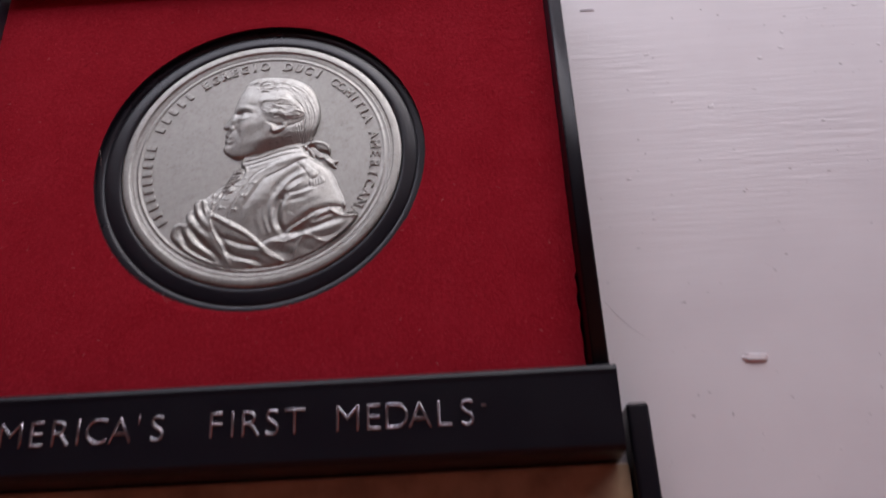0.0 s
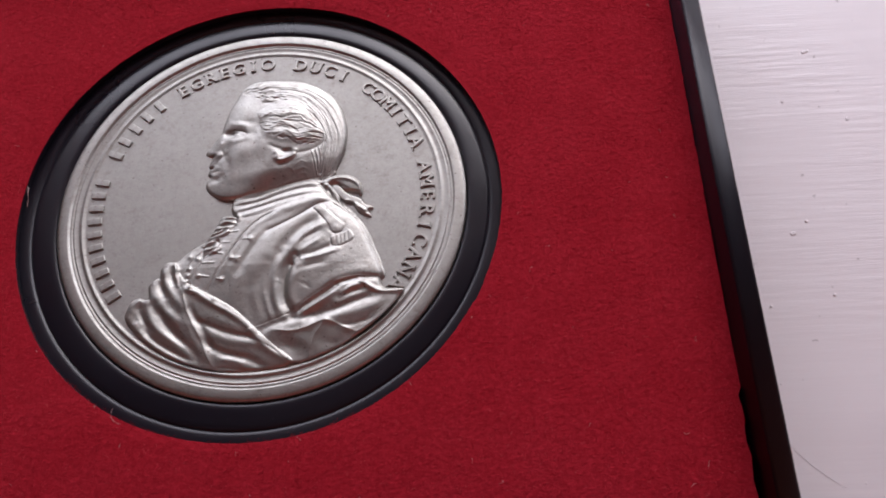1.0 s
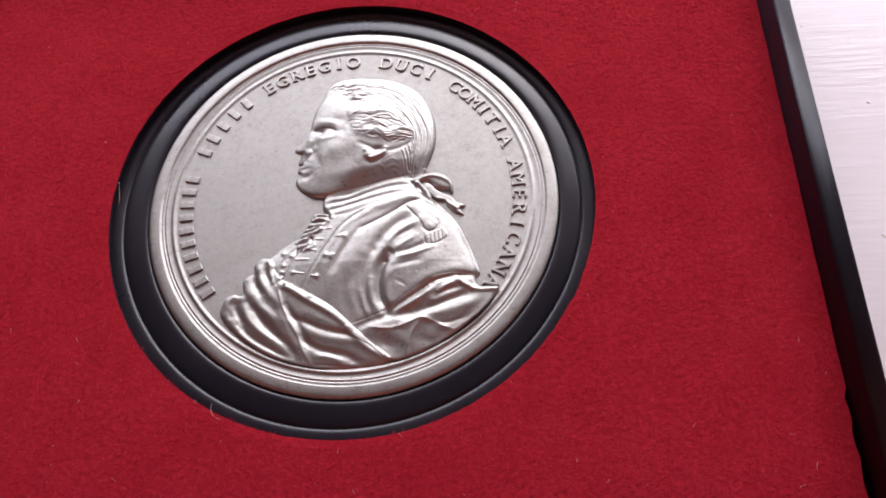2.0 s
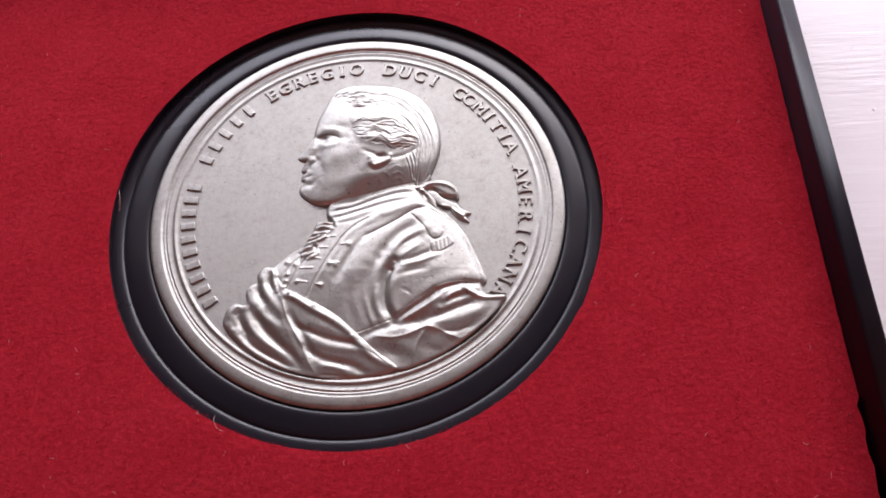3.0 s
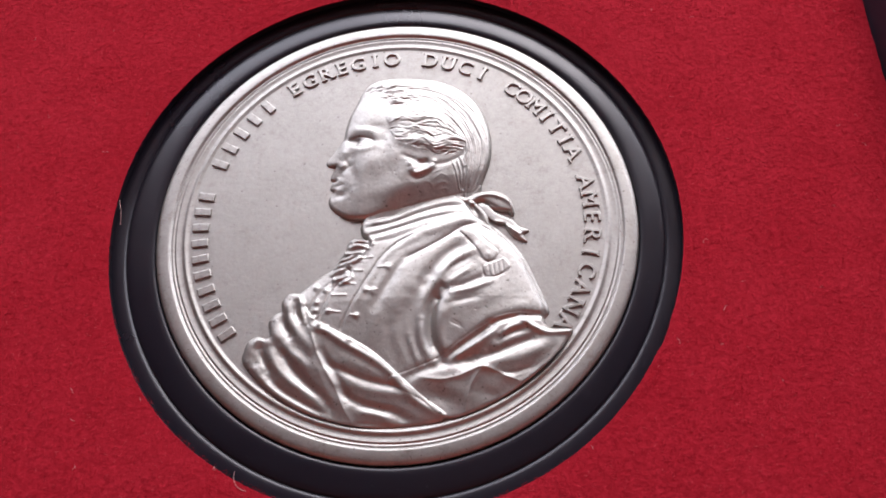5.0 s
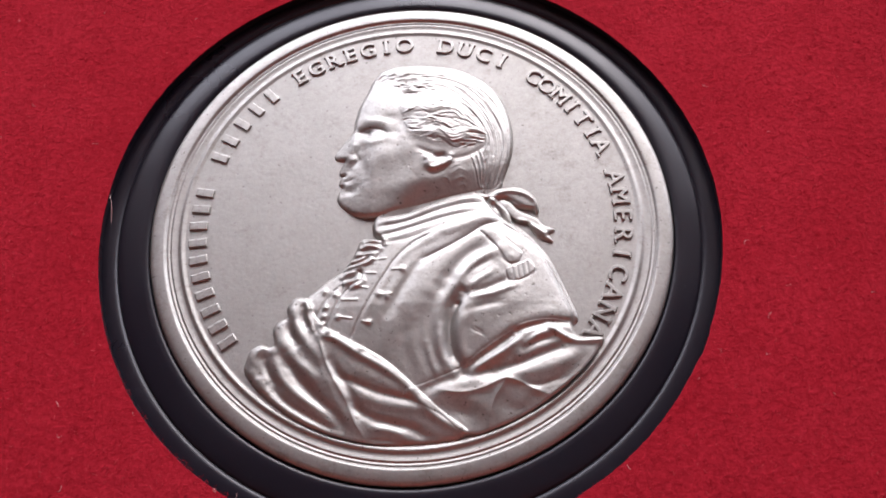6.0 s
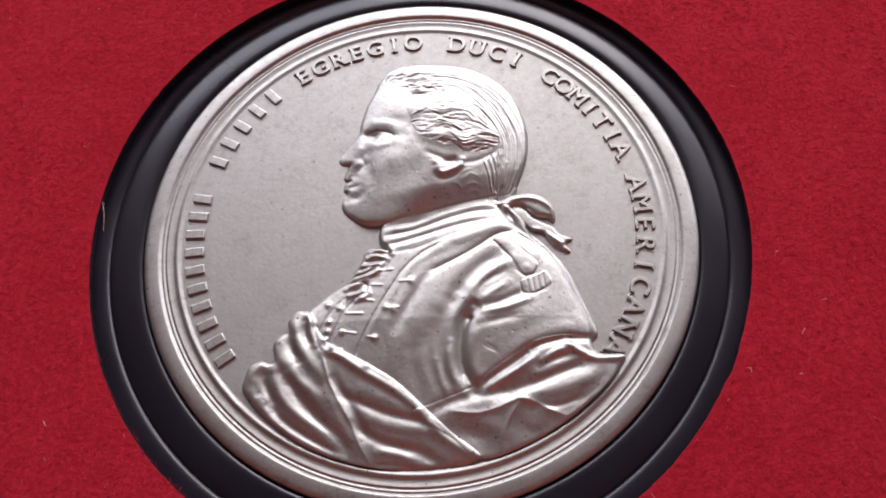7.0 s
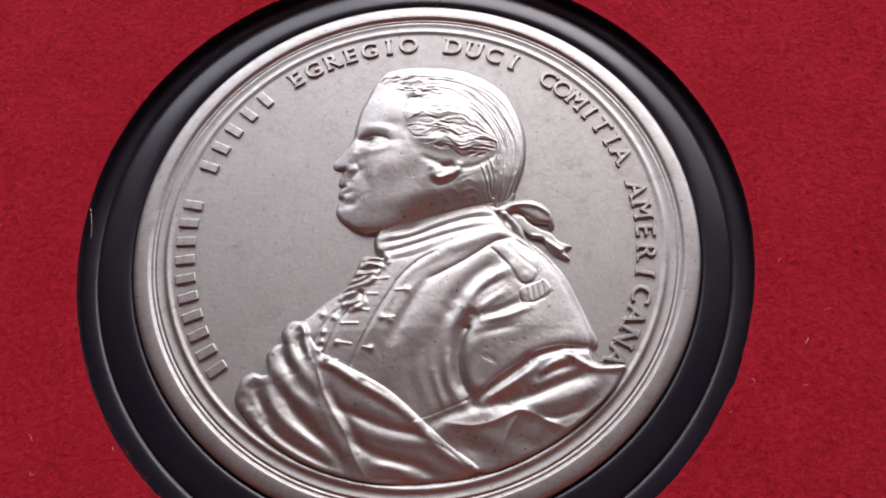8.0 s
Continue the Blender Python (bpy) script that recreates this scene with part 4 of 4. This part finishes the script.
# middle loop
swell([(-17.9, -16.8),(-17.3, -19.0),(-15.7, -21.1),(-13.3, -23.0),(-11.0, -24.7)], 0.85, 0.36)
swell([(-16.4, -15.7),(-16.3, -17.3),(-15.3, -19.0)], 0.55, -0.46)
swell([(-16.9, -20.5),(-15.0, -23.7),(-12.4, -26.6),(-9.7, -29.0),(-8.3, -31.0)], 0.75, -0.57)
swell([(-14.2, -22.7),(-11.9, -25.1),(-9.7, -27.5)], 0.8, 0.17)
# lower loop
swell([(-21.3, -22.5),(-21.1, -20.6),(-20.1, -19.5),(-18.9, -19.7)], 0.60, 0.34)
swell([(-18.2, -20.4),(-17.6, -22.8),(-15.9, -25.1),(-13.2, -27.1),(-10.2, -29.0)], 0.60, 0.34)
swell([(-19.7, -21.0),(-18.9, -23.0),(-17.5, -24.9)], 0.50, -0.45)
swell([(-21.3, -22.7),(-20.2, -24.4),(-18.5, -26.3),(-16.0, -28.2),(-12.4, -30.2),(-9.1, -31.5)], 0.50, 0.25)
swell([(-18.7, -24.5),(-16.1, -27.1),(-12.7, -29.2),(-9.9, -30.7)], 0.50, -0.39)
swell([(-20.0, -23.7),(-19.0, -25.2)], 0.5, 0.21)

# small knocks and file marks
rng = random.Random(31)
for _ in range(90):
    x, y = rng.uniform(-20, 22), rng.uniform(-30, 25)
    knob(x, y, rng.uniform(0.06, 0.13), -rng.uniform(0.03, 0.08))

# the cloak falls away towards the foot of the bust
H = np.where(AREA, H * (1 - 0.034 * np.maximum(0, -14 - GY)), H)
# worn, slightly softened surface
H = np.where(AREA, 0.5 * H + 0.5 * blur(H, 1), H)
rough_cast = np.random.RandomState(5).normal(size=GX.shape)
rough_cast = 0.6 * blur(rough_cast, 1) / 0.33 + 0.7 * blur(rough_cast, 4) / 0.11
H += np.where(AREA, 0.014 * wobble(GX * 2.2, GY * 2.2, 8) + 0.0030 * rough_cast, 0)
H = np.where(AREA, np.maximum(H * RELIEF, 0.02), -0.08)
SHOWN = blur(AREA.astype(float), 1) > 0


def relief_mesh():
    n = len(grid)
    keep = SHOWN & (np.hypot(GX, GY) < 32.9)
    index = np.full((n, n), -1)
    index[keep] = np.arange(keep.sum())
    verts = np.c_[GX[keep], GY[keep], H[keep]] * MM
    a, b, c, d = index[:-1, :-1], index[:-1, 1:], index[1:, 1:], index[1:, :-1]
    ok = (a >= 0) & (b >= 0) & (c >= 0) & (d >= 0)
    faces = np.c_[a[ok], b[ok], c[ok], d[ok]]
    me = bpy.data.meshes.new("bust_relief")
    me.from_pydata(verts.tolist(), [], faces.tolist())
    me.materials.append(BUST_PEWTER)
    me.shade_smooth()
    return me


bust = new("bust_relief", relief_mesh())
bust.parent = medal
tagged(bust, "raised pewter profile bust with drapery")

# ---- chips and dust on the table ----


def chip(name, x, y, length, width, height, turn, mat, label):
    """A flake with a rounded, uneven outline."""
    rng = random.Random(int(x * 1e5))
    bm = bmesh.new()
    n = 14
    low, high = [], []
    for i in range(n):
        a = 2 * math.pi * i / n
        k = 1 + rng.uniform(-0.12, 0.08)
        px, py = length / 2 * math.copysign(abs(math.cos(a)) ** 0.6, math.cos(a)) * k, width / 2 * math.copysign(abs(math.sin(a)) ** 0.6, math.sin(a)) * k
        low.append(bm.verts.new((px, py, 0.00002)))
        high.append(bm.verts.new((px * 0.8, py * 0.7, height * rng.uniform(0.75, 1.1))))
    for i in range(n):
        bm.faces.new((low[i], low[(i + 1) % n], high[(i + 1) % n], high[i]))
    bm.faces.new(high)
    bm.faces.new(low[::-1])
    ob = part(name, bm, mat, None, label)
    ob.matrix_world = pose(x, y, 0.0, 0, 0, turn)
    return tagged(ob, category="chip" if "chip" in name else "speck", group="nibs on the table" if name == "grit_speck" else "")


chip("paint_chip", 0.1232, -0.0593, 6.6 * MM, 2.2 * MM, 0.7 * MM, -2, CHIP, "pale paint chip lying on white paint")
chip("dirt_streak", 0.0952, 0.0545, 5 * MM, 1 * MM, 0.2 * MM, 0, SPECK, "dark grey streak of dirt on white paint")
chip("grit_speck", 0.1107, 0.0359, 1.6 * MM, 0.8 * MM, 0.13 * MM, 20, NIB, "small raised nib of grit under white paint")
chip("grit_speck", 0.1501, 0.0353, 1.4 * MM, 1.3 * MM, 0.13 * MM, 20, NIB, "small raised nib of grit under white paint")
chip("grit_speck", 0.1433, 0.0320, 1.3 * MM, 1.1 * MM, 0.13 * MM, 20, NIB, "small raised nib of grit under white paint")
chip("grit_speck", 0.1261, 0.0159, 1.8 * MM, 1.2 * MM, 0.13 * MM, 20, NIB, "small raised nib of grit under white paint")
chip("grit_speck", 0.0996, -0.0064, 1.2 * MM, 0.9 * MM, 0.13 * MM, 20, NIB, "small raised nib of grit under white paint")
chip("grit_speck", 0.1518, 0.0410, 1 * MM, 1.2 * MM, 0.13 * MM, 20, NIB, "small raised nib of grit under white paint")
chip("grit_speck", 0.1562, 0.0089, 1.2 * MM, 0.9 * MM, 0.13 * MM, 20, NIB, "small raised nib of grit under white paint")
chip("grit_speck", 0.1753, 0.0497, 1.6 * MM, 0.9 * MM, 0.13 * MM, 20, NIB, "small raised nib of grit under white paint")
chip("grit_speck", 0.1156, 0.0186, 0.9 * MM, 0.9 * MM, 0.13 * MM, 20, NIB, "small raised nib of grit under white paint")
chip("grit_speck", 0.1664, 0.0493, 1.2 * MM, 0.8 * MM, 0.13 * MM, 20, NIB, "small raised nib of grit under white paint")
chip("grit_speck", 0.1785, 0.0342, 1.2 * MM, 1 * MM, 0.13 * MM, 20, NIB, "small raised nib of grit under white paint")

dust = bmesh.new()
rng = random.Random(12)
for _ in range(80):
    x, y = rng.uniform(0.087, 0.21), rng.uniform(-0.11, 0.16)
    r = rng.choice((0.10, 0.13, 0.16, 0.28)) * MM
    bmesh.ops.create_icosphere(dust, subdivisions=1, radius=r, matrix=pose(x, y, r * 0.3, 0, 0, rng.uniform(0, 180)) @ Matrix.Diagonal((rng.uniform(0.8, 2.2), 1, 0.5, 1)))
tagged(part("table_dust", dust, NIB), "pale dust nibs scattered on white paint", "dust", kind="stuff")

# ---- nap and lint on the felt ----


def fibre(out, x, y, z, length, turn, bend, radius, lift=0.06, joints=4):
    """A thin curled thread, added to lists of points and faces."""
    verts, faces = out
    for k in range(joints):
        s = k / (joints - 1)
        a = turn + bend * (s - 0.5)
        px, py, pz = x + length * (s - 0.5) * math.cos(a), y + length * (s - 0.5) * math.sin(a), z + length * lift * math.sin(math.pi * s)
        nx, ny = -math.sin(a) * radius, math.cos(a) * radius
        verts += [(px + nx, py + ny, pz), (px, py, pz + radius), (px - nx, py - ny, pz)]
        if k:
            n = len(verts) - 6
            faces += [(n, n + 1, n + 4, n + 3), (n + 1, n + 2, n + 5, n + 4)]


def threads(name, out, mat, label, category):
    me = bpy.data.meshes.new(name)
    me.from_pydata(out[0], [], out[1])
    me.materials.append(mat)
    return tagged(new(name, me), label, category, kind="stuff")


rng = random.Random(7)
nap = ([], [])
while len(nap[0]) < 12 * NAP:
    x, y = rng.uniform(-78.4, 78.4), rng.uniform(-64.5, 55.6)
    if math.hypot(x, y) > HOLE + 0.1:
        fibre(nap, x * MM, y * MM, ZFELT + rng.uniform(-0.01, 0.05) * MM, rng.uniform(0.2, 0.8) * MM, rng.uniform(0, 6.3), rng.uniform(-1.8, 1.8), rng.uniform(0.012, 0.022) * MM, rng.uniform(0.05, 0.25))
threads("felt_nap", nap, NAP_RED, "fine red fibres of the felt's nap", "fibres")
lint = ([], [])
for _ in range(120):
    x, y = rng.uniform(-78, 78), rng.uniform(-62, 55)
    if math.hypot(x, y) > 45.2:
        fibre(lint, x * MM, y * MM, ZFELT + 0.05 * MM, rng.uniform(0.3, 1.1) * MM, rng.uniform(0, 6.3), rng.uniform(-1.5, 1.5), 0.02 * MM)
threads("lint", lint, LINT, "pale lint threads caught in red felt", "lint")
stray = ([], [])
fibre(stray, -21.5 * MM, -40.2 * MM, ZF + 1.5 * MM, 3.6 * MM, 5.3, 0.9, 0.03 * MM, 0.06, 8)
fibre(stray, -43.6 * MM, 2.5 * MM, ZF + 1.6 * MM, 4.6 * MM, 1.75, 0.25, 0.03 * MM, 0.06, 8)
threads("stray_hairs", stray, LINT, "two pale hairs lying over the black ring", "hair")
scratch = ([], [])
fibre(scratch, 0.0928, -0.0484, 0.00004, 0.0152, -0.838, 0.25, 0.035 * MM, 0.0, 8)
threads("table_scratch", scratch, SCRATCH, "fine grey scratch in white paint", "scratch")
